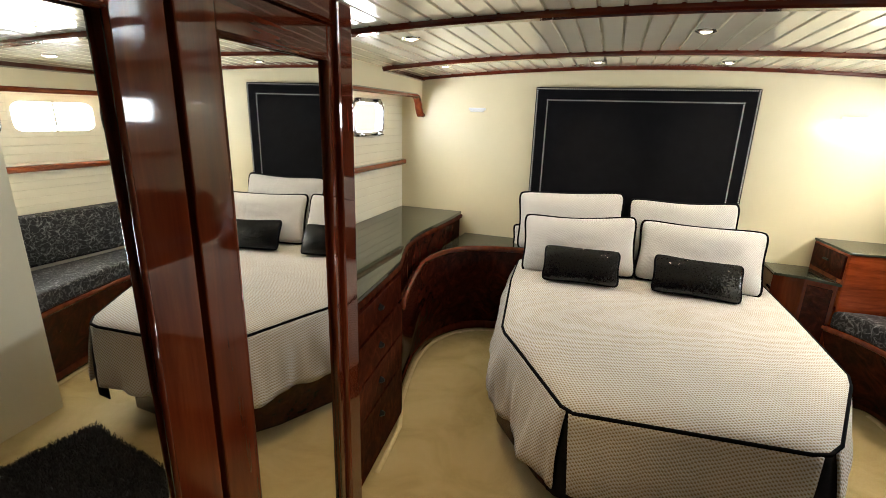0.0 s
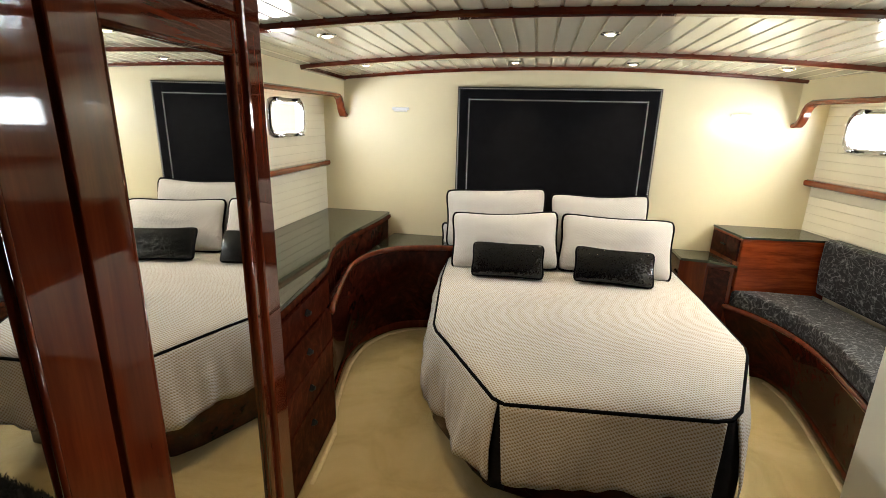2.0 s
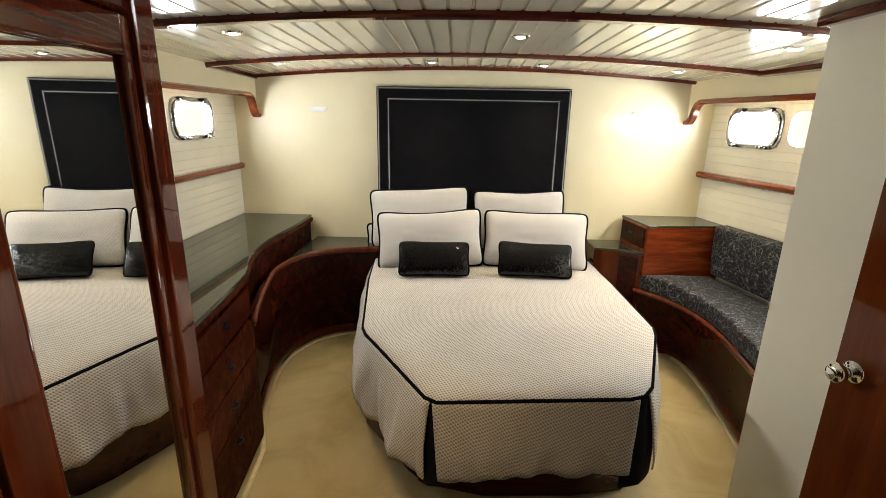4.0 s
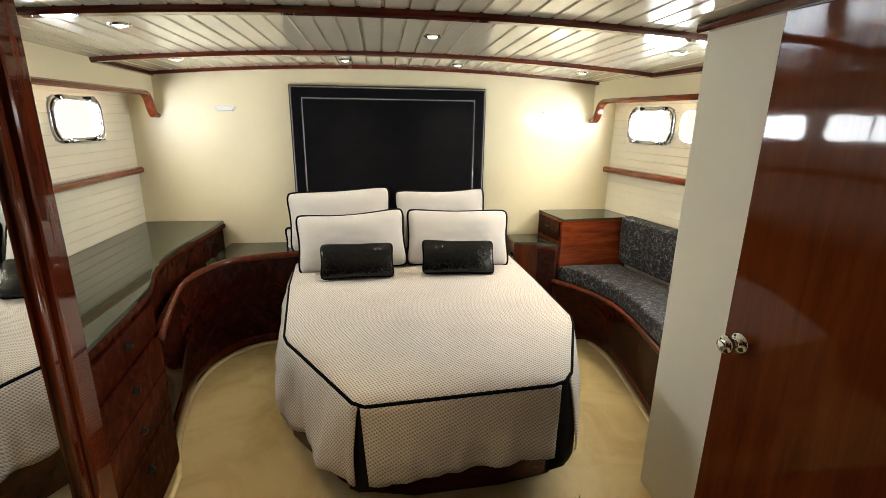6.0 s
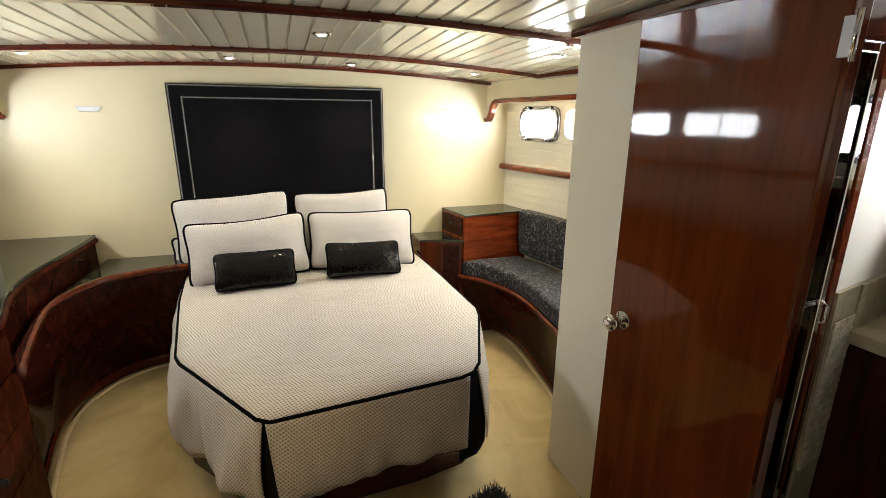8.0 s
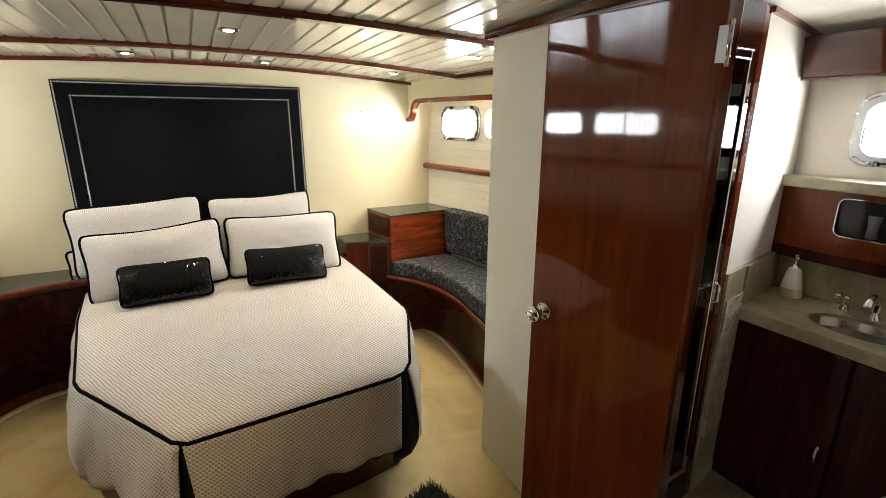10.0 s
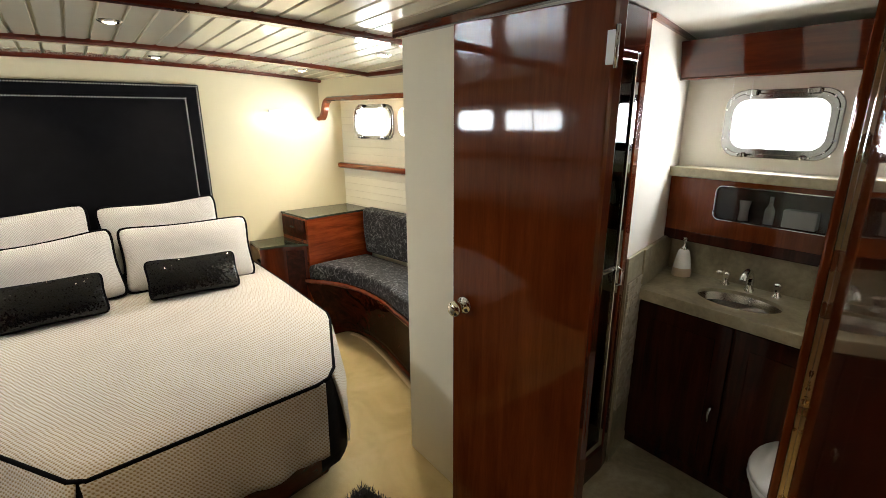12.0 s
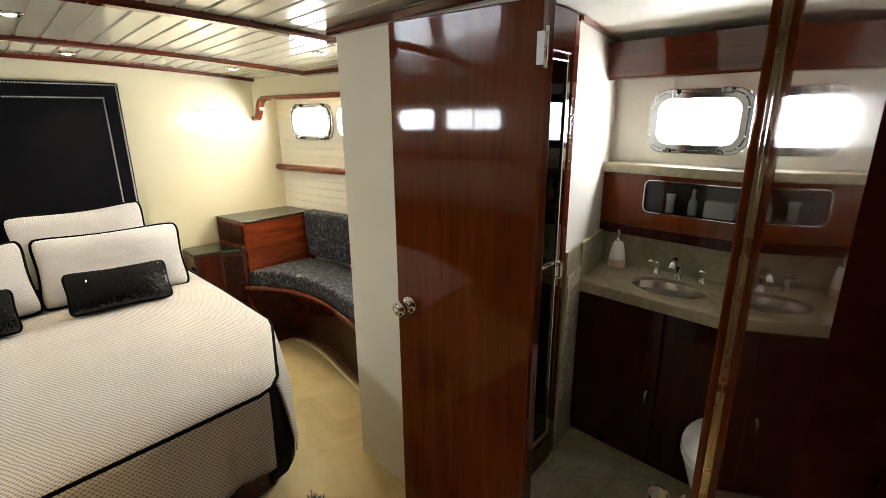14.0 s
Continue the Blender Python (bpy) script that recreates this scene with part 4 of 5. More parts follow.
def make_settee():
    d = thing("settee", "built-in curved mahogany settee base along the hull", "settee")
    d.location = (2.2, 2.3, 0)
    back = Matrix.Translation((-2.2, -2.3, 0))
    hullside = [(2.63, 1.54), (2.38, 2.975)]
    part("base", moved(curtain(SEAT_FRONT, SEAT_TOE, 0.48, 0.0), back), BURL, d, "bowed figured mahogany front", smooth=True)
    lip = [(x + 0.004, y - 0.002) for x, y in SEAT_FRONT]
    part("rim", moved(tube([(x, y, 0.482) for x, y in lip], 0.016, 8, flat=1.2), back), MAHOGANY, d, "rounded mahogany rim", smooth=True)
    part("base_mould", moved(tube([(x - 0.004, y, 0.035) for x, y in SEAT_TOE], 0.016, 8, flat=2.1), back), MAHOGANY, d, "mahogany base moulding", smooth=True)
    part("seat_board", moved(prism([(x + 0.02, y) for x, y in SEAT_FRONT] + hullside, 0.484, 0.498), back), MAHOGANY_H, d)
    return d


make_settee()
carpet_glint("carpet_glint_starboard", SEAT_TOE[8:], -1)


def make_seat_cushion():
    d = thing("seat_cushion", "curved charcoal paisley seat cushion on the settee", "cushion")
    d.location = (2.2, 2.3, 0.498)
    back = Matrix.Translation((-2.2, -2.3, -0.498))
    out = [(x + 0.01, y - 0.01) for x, y in SEAT_FRONT[1:]] + [(2.52, 1.56), (2.42, 2.1), (2.29, 2.93), (1.95, 2.935)]
    rows = []
    c = Vector((2.2, 2.3))
    for k, z in ((0.985, 0.499), (1.0, 0.513), (1.0, 0.575), (0.99, 0.592), (0.96, 0.602), (0.85, 0.606), (0.5, 0.608)):
        rows.append([(c.x + (x - c.x) * k, c.y + (y - c.y) * (1 - (1 - k) * 0.5), z) for x, y in out])
    bm = sheet(rows, closed=True)
    n = len(out)
    bm.verts.ensure_lookup_table()
    bm.faces.new([bm.verts[i] for i in range(len(bm.verts) - n, len(bm.verts))])
    bm.faces.new([bm.verts[i] for i in range(n)])
    part("cushion_cover", moved(bm, back), PAISLEY, d, smooth=True)
    return d


make_seat_cushion()


def make_back_cushion():
    d = thing("back_cushion", "upright charcoal paisley back cushion against the hull", "cushion")
    m = HULL_R @ Matrix.Translation((1.08, 0.79, 0.06))
    d.matrix_world = m
    bm = box(-0.74, -0.18, -0.045, 0.70, 0.165, 0.05)
    bmesh.ops.subdivide_edges(bm, edges=bm.edges[:], cuts=4, use_grid_fill=True)
    for v in bm.verts:
        if v.co.z > 0:
            v.co.z += 0.012 * math.cos(v.co.x * 2.0) * math.cos(v.co.y * 6)
            v.co.z += -0.10 * max(0, 0.0 - v.co.y)
    part("cushion_cover", bm, PAISLEY, d, smooth=False, bevel=0.022)
    return d


make_back_cushion()

# ---- wardrobe ----


def make_wardrobe():
    w = thing("wardrobe", "varnished mahogany wardrobe with two mirrored doors", "wardrobe")
    w.matrix_world = pose(-0.248, 1.0, 0, 0, 0, 5.17)
    top = 1.905
    # local x points into the room, local y runs aft along the front
    part("carcass", box(-0.60, -1.75, 0.0, -0.10, -0.53, top, box(-0.60, -0.53, 0.0, -0.03, 0.09, top, box(-0.60, 0.09, 0.0, -0.10, 0.132, top))), MAHOGANY, w)
    part("corner_post", box(-0.06, 0.036, 0.0, 0.028, 0.132, top), MAHOGANY, w, bevel=0.010)
    part("header", box(-0.03, -1.75, 1.835, 0.014, 0.034, top + 0.01), MAHOGANY_H, w, bevel=0.004)
    part("header_moulding", tube([(0.012, -1.75, 1.842), (0.012, 0.034, 1.842)], 0.008, 8), MAHOGANY_H, w, smooth=True)
    leaves = (
        (-0.532, 0.034, 0.102, 0.034, 0.014, Matrix()),
        (-1.20, -0.540, 0.11, 0.106, 0.014, w.matrix_world.inverted() @ pose(-0.2356, 1.0, 0, 0, 0, 3.25)),
    )
    for y0, y1, left, right, depth, m in leaves:
        sash = part("door", box(-0.026, y0, 0.004, -0.016, y1, 1.832), MAHOGANY, w, "varnished mahogany door")
        sash.matrix_local = m
        mz0, mz1 = 0.05, 1.745
        mm = part("mirror", box(-0.0155, y0 + left - 0.01, mz0 - 0.01, 0.0, y1 - right + 0.01, mz1 + 0.01), MIRROR, sash, "clear mirror panel")
        if m != Matrix():
            c = Matrix.Translation((0, 0, 1.2))
            mm.matrix_local = c @ Matrix.Rotation(radians(-0.6), 4, "Y") @ c.inverted()
        part("stile", box(-0.016, y0, 0.004, 0.014, y0 + left, 1.832), MAHOGANY, sash, bevel=0.004)
        part("stile", box(-0.016, y1 - right, 0.004, depth, y1, 1.832), MAHOGANY, sash, bevel=0.004)
        part("rail", box(-0.016, y0 + left, mz1, 0.013, y1 - right, 1.832), MAHOGANY_H, sash, bevel=0.003)
        part("rail", box(-0.016, y0 + left, 0.004, 0.013, y1 - right, mz0), MAHOGANY_H, sash, bevel=0.003)
        # thin bevelled bead round the glass
        for a, b, nm in (((y0 + left, mz0), (y0 + left, mz1), "bead"), ((y1 - right, mz0), (y1 - right, mz1), "bead"), ((y0 + left, mz1), (y1 - right, mz1), "bead")):
            part(nm, tube([(0.010, *a), (0.010, *b)], 0.006, 6), MAHOGANY, sash, smooth=True)
    return w


make_wardrobe()

# ---- ceiling and wall lamps ----


def make_downlight(x, y, power, z=None, lamp=True, colour=WARM):
    d = thing("downlight", "small recessed chrome downlight, lit", "lamp", "ceiling downlights")
    zc = deck(x, y) if z is None else z
    d.location = (x, y, zc)
    d.rotation_euler = (0, math.atan(0.06 * (x - 0.65)) if z is None else 0, 0)
    part("bezel", lathe([(0.025, 0.0), (0.027, -0.004), (0.033, -0.007), (0.040, -0.005), (0.043, 0.0)], 28), CHROME, d, "chrome bezel", smooth=True)
    part("lens", lathe([(0, -0.0125), (0.012, -0.0115), (0.02, -0.008), (0.025, -0.002)], 20), LAMPGLOW, d, "glowing lens")
    if lamp:
        spot_lamp(x, y, zc - 0.02, power, colour)
    return d


for _x, _y in ((-0.40, 1.95), (0.825, 2.13), (-0.54, 2.83), (0.38, 3.0), (1.09, 3.04)):
    make_downlight(_x, _y, 18.0)
for _x, _y in ((1.885, 2.92), (1.965, 2.03)):
    make_downlight(_x, _y, 36.0)
# unseen pair added overhead and behind the camera, warm fill for bed foot and carpet
for _x, _y in ((0.25, 0.72), (0.4, -0.6)):
    make_downlight(_x, _y, 42.0, colour=(1.0, 0.73, 0.41))


def make_wall_lamp(x, lit):
    d = thing("wall_lamp", "slim chrome wall lamp, lit and flooding the wall" if lit else "slim chrome wall lamp, unlit", "lamp", "wall lamps")
    d.location = (x, BACK, 1.655)
    part("bracket", box(-0.062, -0.022, -0.004, 0.062, 0.0, 0.014), SATIN, d, bevel=0.003)
    part("diffuser", tube([(-0.05, -0.016, -0.009), (0.05, -0.016, -0.009)], 0.007, 8), WALLGLOW if lit else CERAMIC, d)
    return d


make_wall_lamp(-0.445, False)
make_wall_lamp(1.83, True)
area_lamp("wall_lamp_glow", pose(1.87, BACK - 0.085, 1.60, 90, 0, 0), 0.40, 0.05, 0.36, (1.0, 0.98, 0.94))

# ---- doors ----


def make_cabin_door():
    """Door folded back against the bulkhead."""
    d = tagged(new("door_1"), "glossy mahogany door standing open, chrome knob", "door", "", "structure")
    hx, hy = 1.728, 0.552
    ex, ey = 1.655, 1.085
    L = math.hypot(ex - hx, ey - hy)
    d.matrix_world = pose(hx, hy, 0, 0, 0, math.degrees(math.atan2(ey - hy, ex - hx)))
    # local x runs from the hinge to the free edge; the room lies at +y
    part("leaf", box(0, -0.036, 0.012, L, 0.0, 1.90), DOORWOOD, d, bevel=0.004)
    kx = L - 0.055
    k = lathe([(0.032, 0.0), (0.031, 0.004), (0.02, 0.008), (0.012, 0.012), (0.011, 0.026), (0.02, 0.032), (0.028, 0.042), (0.029, 0.052), (0.024, 0.061), (0.012, 0.065), (0, 0.066)], 24, m=pose(kx, 0, 0.955, -90, 0, 0))
    part("knob", k, CHROME, d, "polished chrome knob", smooth=True)
    for z in (1.78,):
        hb = part("hinge", box(-0.012, -0.004, z - 0.04, 0.014, 0.003, z + 0.04), SATIN, d, "satin steel hinge", bevel=0.001)
        part("hinge_pin", tube([(-0.014, 0.004, z - 0.05), (-0.014, 0.004, z + 0.05)], 0.006, 8), CHROME, hb, smooth=True)
    return d


make_cabin_door()
structure("door_post", box(1.748, 0.555, 0, 1.79, 0.60, 1.985), MAHOGANY, "dark mahogany door post", "trim", bevel=0.006)
structure("door_post_inner", moved(box(-0.062, -0.006, 0, -0.002, 0.06, 1.985), AFT_SIDE), MAHOGANY, "mahogany post beside the shower", "trim", bevel=0.006)


def make_shower_door():
    p0, p1 = Vector((1.806, 0.808, 0)), Vector((2.357, 0.854, 0))
    L = (p1 - p0).length
    d = tagged(new("door_2"), "narrow glass shower door in a chrome frame", "door", "", "structure")
    d.matrix_world = pose(p0.x, p0.y, 0, 0, 0, math.degrees(math.atan2(p1.y - p0.y, p1.x - p0.x)))
    f = 0.028
    for nm, b in (("stile", (0, -0.012, 0.13, f, 0.012, 1.84)), ("stile", (L - f, -0.012, 0.13, L, 0.012, 1.84)), ("rail", (f, -0.012, 1.81, L - f, 0.012, 1.84)), ("rail", (f, -0.012, 0.13, L - f, 0.012, 0.17)), ("rail", (f, -0.010, 1.0, L - f, 0.010, 1.02))):
        part(nm, box(*b), CHROME, d, bevel=0.003)
    part("pane", box(f, -0.003, 0.17, L - f, 0.003, 1.81), DARKGLASS, d)
    part("sill", box(0, -0.02, 0.0, L, 0.03, 0.13), DARKWOOD, d, "dark mahogany sill", bevel=0.004)
    part("header", box(0, -0.02, 1.84, L, 0.03, 1.985), DARKWOOD, d)
    h = part("handle", tube([(L - 0.012, -0.012, 0.93), (L - 0.012, -0.030, 0.94), (L - 0.012, -0.030, 1.0), (L - 0.012, -0.012, 1.01)], 0.006, 8), CHROME, d, smooth=True)
    return d


make_shower_door()


DOORDARK = wood("entry_door_mahogany", (0.045, 0.009, 0.004), (0.075, 0.016, 0.007), (0.11, 0.024, 0.010), "z", 0.3, 0.75, ripple=0)


def make_entry_door():
    """Door beside the camera, open; its varnish mirrors the washroom."""
    d = tagged(new("door_3"), "dark varnished mahogany door standing open, brass edge and crystal knobs", "door", "", "structure")
    ang = 14.85
    d.matrix_world = pose(1.4245, -0.0275, 0, 0, 0, 180 + ang)
    # local x runs from the free edge to the hinge, +y is the side away from the washroom
    part("leaf", box(0.0, 0.0, 0.012, 0.555, 0.036, 1.96), DOORDARK, d)
    part("edge_strip", box(-0.004, -0.0055, 0.012, 0.008, -0.0005, 1.96), BRASS, d, "brass edge strip")
    part("edge", box(-0.014, -0.018, 0.012, 0.006, -0.006, 1.96), DOORWOOD, d, bevel=0.003)
    for s, y in ((-1, -0.026), (1, 0.036)):
        m = pose(0.014, y, 0.945, 90 if s < 0 else -90, 0, 0)
        part("rose", lathe([(0.03, 0.0), (0.029, 0.005), (0.012, 0.008), (0.010, 0.022), (0, 0.022)], 20, m=m), BRASS, d, smooth=True)
        part("knob", lathe([(0.012, 0.02), (0.026, 0.03), (0.03, 0.045), (0.024, 0.058), (0, 0.062)], 8, m=m), CRYSTAL, d, "faceted crystal knob")
    return d


make_entry_door()
structure("door_jamb", moved(box(0.0, -0.004, 0, 0.04, 0.06, 2.0), pose(1.4245, -0.0275, 0, 0, 0, 180 + 14.85) @ Matrix.Translation((0.557, 0, 0))), BEDBASE, "dark mahogany jamb of the entry door", "trim")

# ---- washroom ----


def make_vanity():
    d = thing("vanity", "dark mahogany vanity cabinet under a stone top", "cabinet")
    d.location = (2.8, 0.3, 0)
    back = Matrix.Translation((-2.8, -0.3, 0))
    part("carcass", moved(box(2.645, -0.42, 0.0, 3.03, 0.96, 0.80), back), DARKWOOD, d)
    for y0, y1 in ((0.475, 0.886), (0.04, 0.465), (-0.41, 0.03)):
        dr = part("door", moved(box(2.627, y0, 0.06, 2.645, y1, 0.78), back), DARKWOOD, d, bevel=0.004)
        part("door_panel", moved(box(2.621, y0 + 0.06, 0.13, 2.629, y1 - 0.06, 0.71), back), DARKWOOD, dr, bevel=0.003)
        part("handle", moved(tube([(2.627, y0 - 0.03 + 0.06, 0.405), (2.602, y0 + 0.03, 0.405), (2.597, y0 + 0.03, 0.39), (2.602, y0 + 0.03, 0.345)], 0.007, 8), back), CHROME, dr, "small chrome pull", smooth=True)
    return d


make_vanity()


def make_vanity_top():
    d = thing("washbasin", "grey-beige stone washbasin top with an oval sink", "washbasin")
    d.location = (2.78, 0.3, 0.8)
    back = Matrix.Translation((-2.78, -0.3, -0.8))
    cx, cy, rx, ry, n = 2.79, 0.532, 0.115, 0.165, 40
    bm = bmesh.new()
    ell = [(cx + rx * math.cos(2 * math.pi * k / n), cy + ry * math.sin(2 * math.pi * k / n)) for k in range(n)]
    x0, x1, y0, y1 = 2.592, 3.03, -0.42, 0.96

    def edge_point(a):
        c, s = math.cos(a), math.sin(a)
        t = min((x1 - cx) / c if c > 1e-6 else ((x0 - cx) / c if c < -1e-6 else 9), (y1 - cy) / s if s > 1e-6 else ((y0 - cy) / s if s < -1e-6 else 9))
        return (cx + t * c, cy + t * s)

    angs = sorted([2 * math.pi * k / n for k in range(n)] + [math.atan2(b - cy, a - cx) % (2 * math.pi) for a in (x0, x1) for b in (y0, y1)])
    inn = [(cx + rx * math.cos(a), cy + ry * math.sin(a)) for a in angs]
    out = [edge_point(a) for a in angs]
    m = len(angs)
    rows = [[(x, y, 0.80) for x, y in out], [(x, y, 0.845) for x, y in out], [(x, y, 0.85) for x, y in [(cx + (a - cx) * 0.99, cy + (b - cy) * 0.99) for a, b in out]], [(x, y, 0.85) for x, y in inn], [(x, y, 0.835) for x, y in inn]]
    sheet(rows, bm, True)
    part("slab", moved(bm, back), STONE, d)
    bm = bmesh.new()
    rows = [[(cx + rx * k * math.cos(2 * math.pi * i / n), cy + ry * k * math.sin(2 * math.pi * i / n), z) for i in range(n)] for k, z in ((1.03, 0.838), (0.98, 0.83), (0.93, 0.79), (0.8, 0.75), (0.5, 0.73), (0.12, 0.725))]
    sheet(rows, bm, True)
    bm.verts.ensure_lookup_table()
    bm.faces.new([bm.verts[i] for i in range(len(bm.verts) - n, len(bm.verts))])
    part("basin", moved(bm, back), plain("hammered_nickel_basin", (0.45, 0.42, 0.36), 0.25, 1.0, bump=0.2, bscale=60), d, "hammered metal basin", smooth=True)
    part("drain", moved(lathe([(0.02, 0.0), (0.018, 0.004), (0, 0.002)], 16, m=Matrix.Translation((cx, cy, 0.727))), back), CHROME, d)
    return d


make_vanity_top()


def make_tap():
    d = thing("tap", "chrome three-piece basin tap on the stone top", "tap")
    d.location = (2.945, 0.548, 0.851)
    part("spout_base", lathe([(0.022, 0.0), (0.02, 0.01), (0.013, 0.02), (0.013, 0.05), (0, 0.052)], 16), CHROME, d, smooth=True)
    part("spout", tube(spline([(0, 0, 0.03), (-0.005, 0, 0.07), (-0.04, 0, 0.10), (-0.075, 0, 0.088), (-0.09, 0, 0.066)], 6), 0.0155, 10), CHROME, d, smooth=True)
    for s in (-1, 1):
        h = part("valve", lathe([(0.02, 0.0), (0.019, 0.008), (0.012, 0.016), (0.013, 0.045), (0.018, 0.05), (0.016, 0.062), (0, 0.066)], 16, m=Matrix.Translation((0.01, 0.105 * s, 0))), CHROME, d, smooth=True)
        part("lever", tube([(0.012, 0.105 * s, 0.060), (-0.02, 0.115 * s, 0.068), (-0.042, 0.122 * s, 0.066)], 0.009, 8), CHROME, h, smooth=True)
    return d


make_tap()


def make_soap():
    d = thing("soap_dispenser", "white ceramic soap dispenser with tan base and chrome pump", "soap dispenser")
    d.location = (2.93, 0.848, 0.851)
    part("bottle", lathe([(0.041, 0.042), (0.039, 0.06), (0.031, 0.105), (0.024, 0.128), (0.016, 0.134), (0, 0.134)], 24), CERAMIC, d, smooth=True)
    part("base_band", lathe([(0, 0.0), (0.042, 0.0), (0.044, 0.004), (0.0435, 0.03), (0.041, 0.042)], 24), BAND, d, "tan unglazed band", smooth=True)
    part("pump", lathe([(0.014, 0.133), (0.014, 0.145), (0.005, 0.148), (0.005, 0.178), (0.010, 0.18), (0.010, 0.192), (0, 0.193)], 14), CHROME, d, smooth=True)
    part("nozzle", tube([(0, 0, 0.186), (-0.02, -0.012, 0.188), (-0.036, -0.022, 0.182)], 0.0045, 8), CHROME, d, smooth=True)
    return d


make_soap()
structure("backsplash_side", moved(box(0.19, -0.022, 0.851, 0.635, -0.001, 1.03), AFT_SIDE), STONE, "stone upstand along the washroom wall", "wall", bevel=0.003)
structure("backsplash", box(3.005, -0.42, 0.851, 3.035, 0.955, 1.04), STONE, "stone upstand behind the basin", "wall", bevel=0.003)
structure("shelf_stone", box(2.90, -0.42, 1.337, 3.035, 0.958, 1.382), STONE, "narrow stone shelf below the porthole", "shelf", bevel=0.004)


def make_niche():
    d = thing("wall_cabinet", "mahogany wall cabinet with a long smoked-glass window", "cabinet")
    d.location = (2.95, 0.3, 1.04)
    back = Matrix.Translation((-2.95, -0.3, -1.04))
    # front with a rounded window
    y0, y1, z0, z1 = -0.42, 0.966, 1.075, 1.335
    w, h = y1 - y0, z1 - z0
    inner = rounded_rect(1.00, 0.155, 0.03)
    # each corner of the window fans out to a corner of the front
    outer = [(0.665 if x > 0 else -0.721, 0.103 if y > 0 else -0.157) for x, y in inner]
    outer = [(a + 0.0004 * k * (1 if a < 0 else -1), b) for k, (a, b) in enumerate(outer)]
    bm = ring(outer, inner, 0.0, 0.02)
    m = Matrix(((0, 0, -1, 2.955), (-1, 0, 0, 0.245), (0, 1, 0, 1.232), (0, 0, 0, 1)))
    moved(bm, m)
    part("front", moved(bm, back), DOORWOOD, d)
    part("inside", moved(box(3.02, y0, z0, 3.035, y1, z1, box(2.955, y0, z0, 3.02, y1, z0 + 0.03, box(2.955, y0, z1 - 0.02, 3.02, y1, z1))), back), DARKWOOD, d)
    bm = bmesh.new()
    bm.faces.new([bm.verts.new((x, y, 0.004)) for x, y in rounded_rect(1.0, 0.155, 0.03)])
    moved(bm, m)
    g = part("pane", moved(bm, back), SMOKED, d, "smoked glass pane")
    part("pane_trim", moved(moved(tube([(x, y, 0.02) for x, y in inner], 0.003, 6, True), m), back), CHROME, d, "bright metal edging")
    part("lower_rail", moved(box(2.94, y0, 1.022, 3.004, y1, 1.074), back), DARKWOOD, d, bevel=0.005)
    return d


make_niche()
for _nm, _lab, _y, _prof in (("tumbler", "white tumbler inside the wall cabinet", 0.635, [(0, 0), (0.021, 0), (0.018, 0.05), (0.024, 0.09), (0, 0.09)]), ("bottle", "pale slim bottle inside the wall cabinet", 0.535, [(0, 0), (0.02, 0), (0.02, 0.06), (0.008, 0.085), (0.008, 0.12), (0, 0.12)])):
    _t = thing(_nm, _lab, _nm)
    _t.location = (2.985, _y, 1.158)
    part("body", lathe(_prof, 16), CERAMIC, _t, smooth=True)
_t = thing("tissue_box", "white box inside the wall cabinet", "box")
_t.location = (2.985, 0.42, 1.158)
part("body", box(-0.025, -0.06, 0, 0.025, 0.06, 0.075), CERAMIC, _t, bevel=0.004)


def make_valance():
    d = thing("valance", "dark mahogany valance box above the porthole", "valance")
    d.location = (2.9, 0.3, 1.78)
    back = Matrix.Translation((-2.9, -0.3, -1.78))
    bm = bmesh.new()
    rows = [[(2.86, y, 1.775), (2.83, y, 1.93), (2.845, y, 1.93), (2.875, y, 1.785), (3.03, y, 1.785), (3.03, y, 1.775)] for y in (-0.42, 0.938)]
    sheet(rows, bm, True)
    bm.verts.ensure_lookup_table()
    bm.faces.new([bm.verts[i] for i in range(6)])
    bm.faces.new([bm.verts[i] for i in range(6, 12)])
    part("board", moved(bm, back), MAHOGANY_H, d)
    part("lower_edge", moved(tube([(2.862, -0.42, 1.775), (2.862, 0.938, 1.775)], 0.007, 6), back), MAHOGANY_H, d)
    return d


make_valance()
WASH_SIDE = Matrix(((0, 0, -1, 3.04), (-1, 0, 0, 0.585), (0, 1, 0, 1.59), (0, 0, 0, 1)))
porthole("window_6", WASH_SIDE, (-0.195, 0.205, -0.138, 0.116), power=15, lip=0.055)


def make_chain(y, z0, z1, x, name="pull_chain"):
    d = thing(name, "fine bead chain hanging from the valance", "chain", "blind chains")
    d.location = (x, y, z0)
    bm = bmesh.new()
    n = int((z1 - z0) / 0.0075)
    for k in range(n):
        lathe([(0, -0.003), (0.003, 0), (0, 0.003)], 6, bm, Matrix.Translation((0, 0, k * 0.0075)))
    part("beads", bm, NICKEL, d, smooth=True)
    return d


make_chain(0.775, 1.66, 1.775, 3.02)
make_chain(0.69, 1.64, 1.775, 3.0)


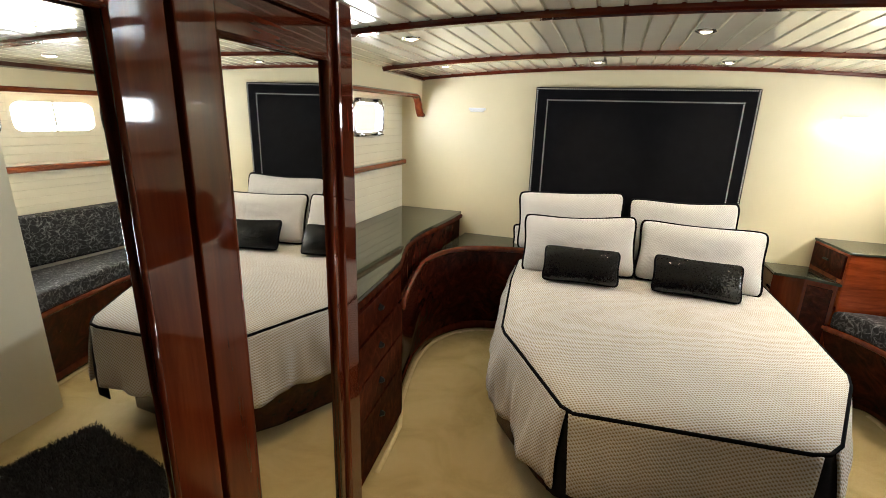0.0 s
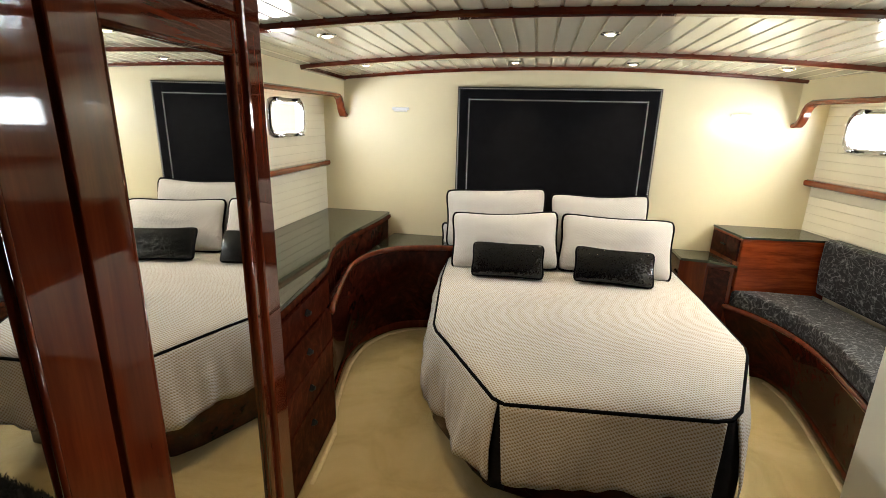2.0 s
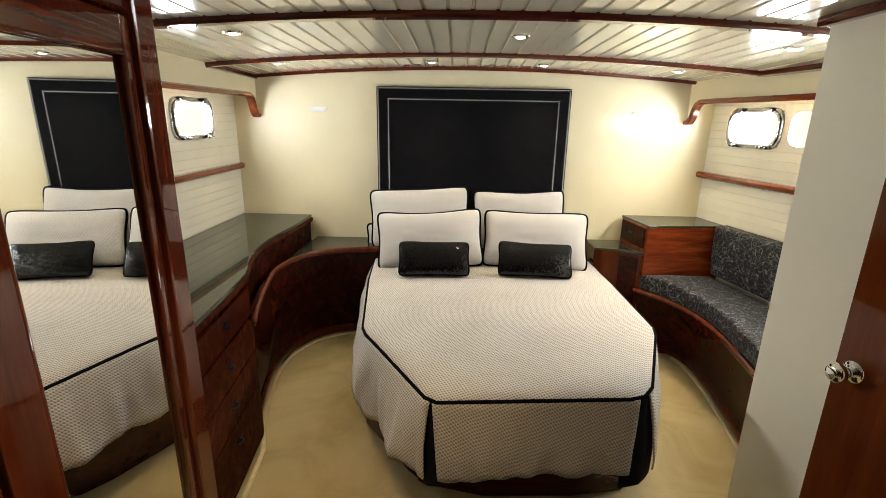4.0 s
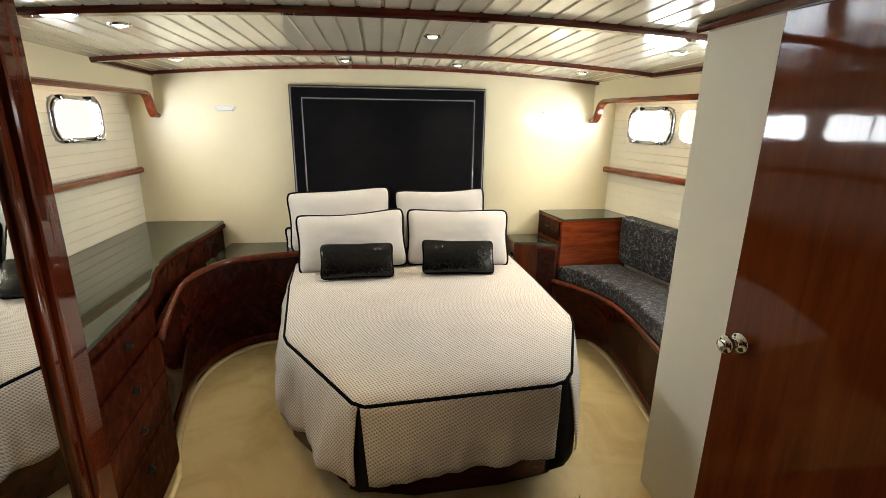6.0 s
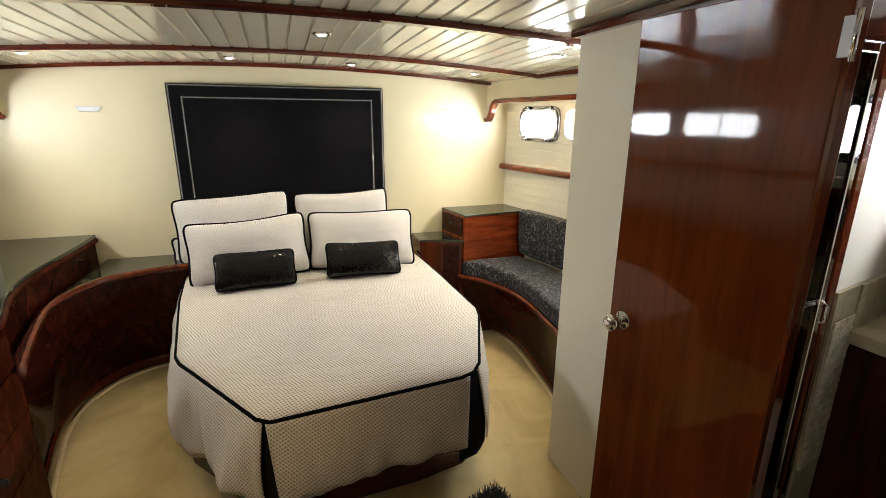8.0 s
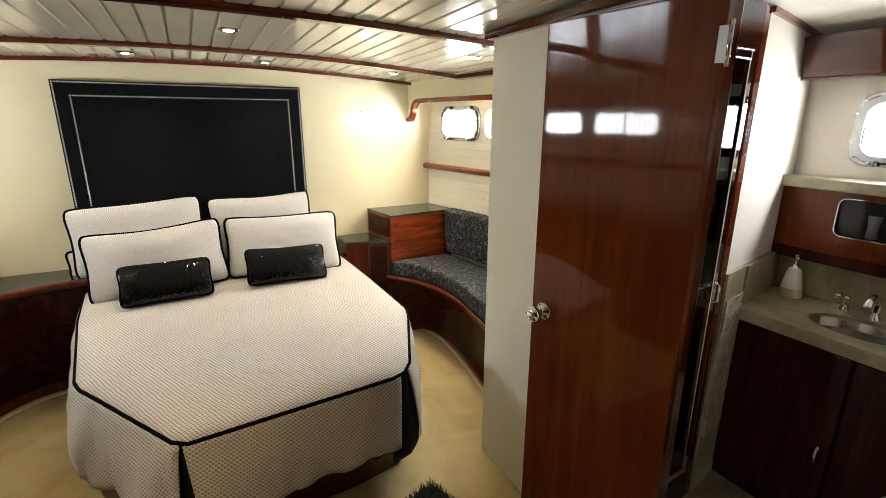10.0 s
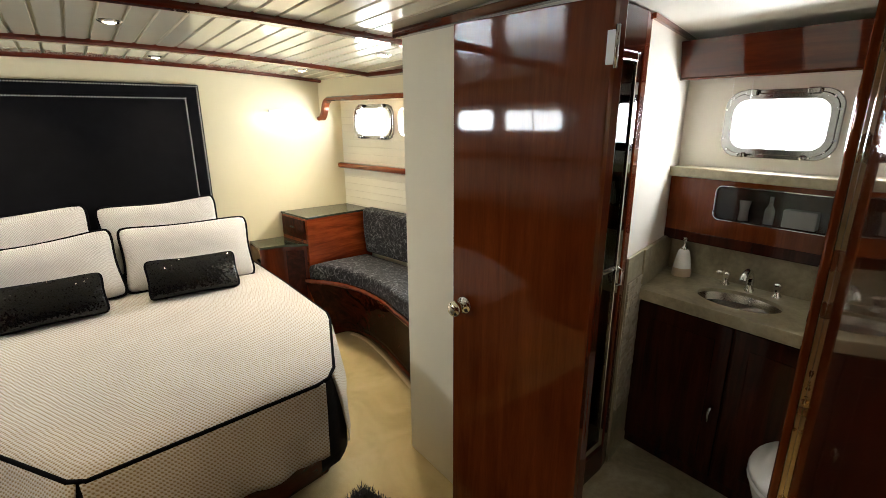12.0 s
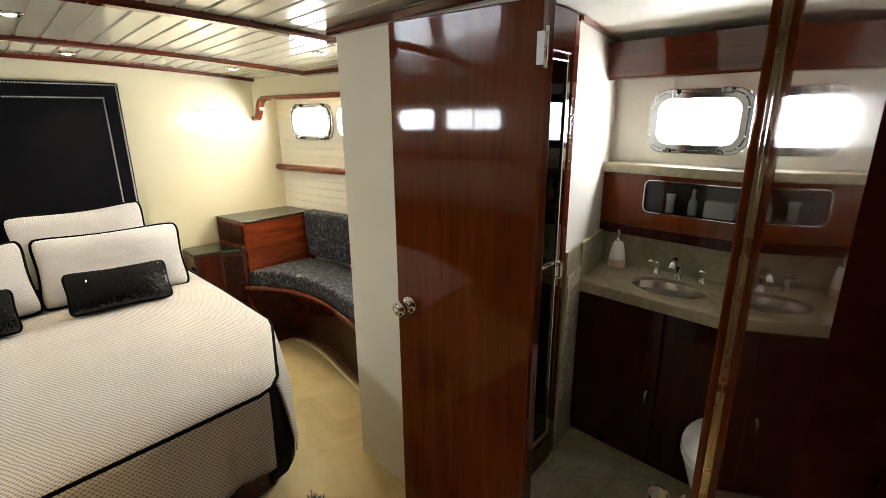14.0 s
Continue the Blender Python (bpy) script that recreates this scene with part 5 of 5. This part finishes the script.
def make_toilet():
    d = thing("toilet", "white ceramic toilet, lid closed, beside the vanity", "toilet")
    d.location = (2.43, 0.105, 0)

    def oval(k, z, dx=0.0):
        return [(dx + 0.21 * k * math.cos(a) , 0.17 * k * math.sin(a), z) for a in [2 * math.pi * i / 32 for i in range(32)]]
    bm = sheet([oval(0.62, 0.0), oval(0.58, 0.1), oval(0.7, 0.22), oval(0.95, 0.36), oval(0.97, 0.385)], closed=True)
    part("bowl", bm, CERAMIC, d, smooth=True)
    bm = sheet([oval(1.0, 0.387), oval(1.02, 0.395), oval(1.0, 0.406), oval(0.6, 0.407), oval(0.1, 0.407)], closed=True)
    part("seat", bm, CERAMIC, d, smooth=True)
    bm = sheet([oval(1.0, 0.408), oval(1.02, 0.416), oval(0.99, 0.428), oval(0.6, 0.435), oval(0.05, 0.436)], closed=True)
    part("lid", bm, CERAMIC, d, smooth=True)
    return d


make_toilet()
structure("washroom_cornice", moved(prism([(0.0, -0.016), (0.62, -0.016), (0.62, -0.002), (0.0, -0.002)], lambda x, y: 1.965 - 0.035 * x, lambda x, y: 1.985 - 0.035 * x), AFT_SIDE), RAILWOOD, "thin mahogany cornice of the washroom", "trim")
# stone dado with a mosaic field beside the vanity
dado = structure("dado", moved(box(0.0, -0.014, 0.0, 0.225, -0.001, 1.03), AFT_SIDE), STONE, "stone dado with a mosaic field beside the vanity", "wall", bevel=0.002)
structure("mosaic_bed", moved(box(0.012, -0.016, 0.28, 0.195, -0.0142, 0.92), AFT_SIDE), GROUTB, "grout bed of the mosaic", "wall")
_rng = random.Random(4)
_verts, _faces = [], []
_z = 0.285
while _z < 0.90:
    _h = _rng.choice((0.012, 0.016, 0.022))
    _x = 0.014
    while _x < 0.18:
        _w = _rng.choice((0.018, 0.028, 0.04))
        _k = len(_verts)
        _x1, _z1 = min(_x + _w - 0.002, 0.193), _z + _h - 0.002
        _d = -0.0205 + _rng.uniform(-0.001, 0.001)
        _verts += [(_x, -0.016, _z), (_x1, -0.016, _z), (_x1, -0.016, _z1), (_x, -0.016, _z1), (_x, _d, _z), (_x1, _d, _z), (_x1, _d, _z1), (_x, _d, _z1)]
        _faces += [[_k + i for i in q] for q in ((4, 5, 6, 7), (0, 1, 5, 4), (1, 2, 6, 5), (2, 3, 7, 6), (3, 0, 4, 7))]
        _x += _w
    _z += _h
_me = bpy.data.meshes.new("mosaic_tiles")
_me.from_pydata(_verts, [], _faces)
_me.materials.append(MOSAIC)
_ob = new("mosaic_tiles", _me)
_me.transform(AFT_SIDE)
_ob.parent = dado
tagged(_ob, "small split-face stone mosaic", kind="stuff")

# ---- rug ----


def make_rug():
    d = thing("rug", "charcoal shag rug on the beige carpet", "rug")
    d.matrix_world = pose(1.41, 1.42, 0.0, 0, 0, 197)
    # local x runs 0.95 m along the foot of the bed, local y 0.6 m towards the door
    L, W = 1.25, 0.62
    part("backing", box(0, 0, 0.001, L, W, 0.012), plain("rug_backing", (0.012, 0.012, 0.013), 0.9), d)
    rng = random.Random(9)
    verts, fs = [], []
    for _ in range(26000):
        x, y = rng.uniform(-0.008, L + 0.008), rng.uniform(-0.008, W + 0.008)
        a, ln = rng.uniform(0, 6.283), rng.uniform(0.018, 0.034)
        lean = Vector((rng.gauss(0, 0.5), rng.gauss(0, 0.5), 1)).normalized() * ln
        s = Vector((math.cos(a), math.sin(a), 0)) * 0.0018
        b = Vector((x, y, 0.008))
        k = len(verts)
        mid = b + lean * 0.55 + Vector((0, 0, 0.004))
        verts += [b - s, b + s, mid + s, mid - s, b + lean]
        fs += [[k, k + 1, k + 2, k + 3], [k + 3, k + 2, k + 4]]
    me = bpy.data.meshes.new("pile")
    me.from_pydata(verts, [], fs)
    me.materials.append(plain("charcoal_shag_yarn", (0.028, 0.028, 0.031), 0.75, vary=0.5, scale=40))
    o = new("pile", me)
    o.parent = d
    tagged(o, "long charcoal yarn pile", kind="stuff")
    return d


make_rug()
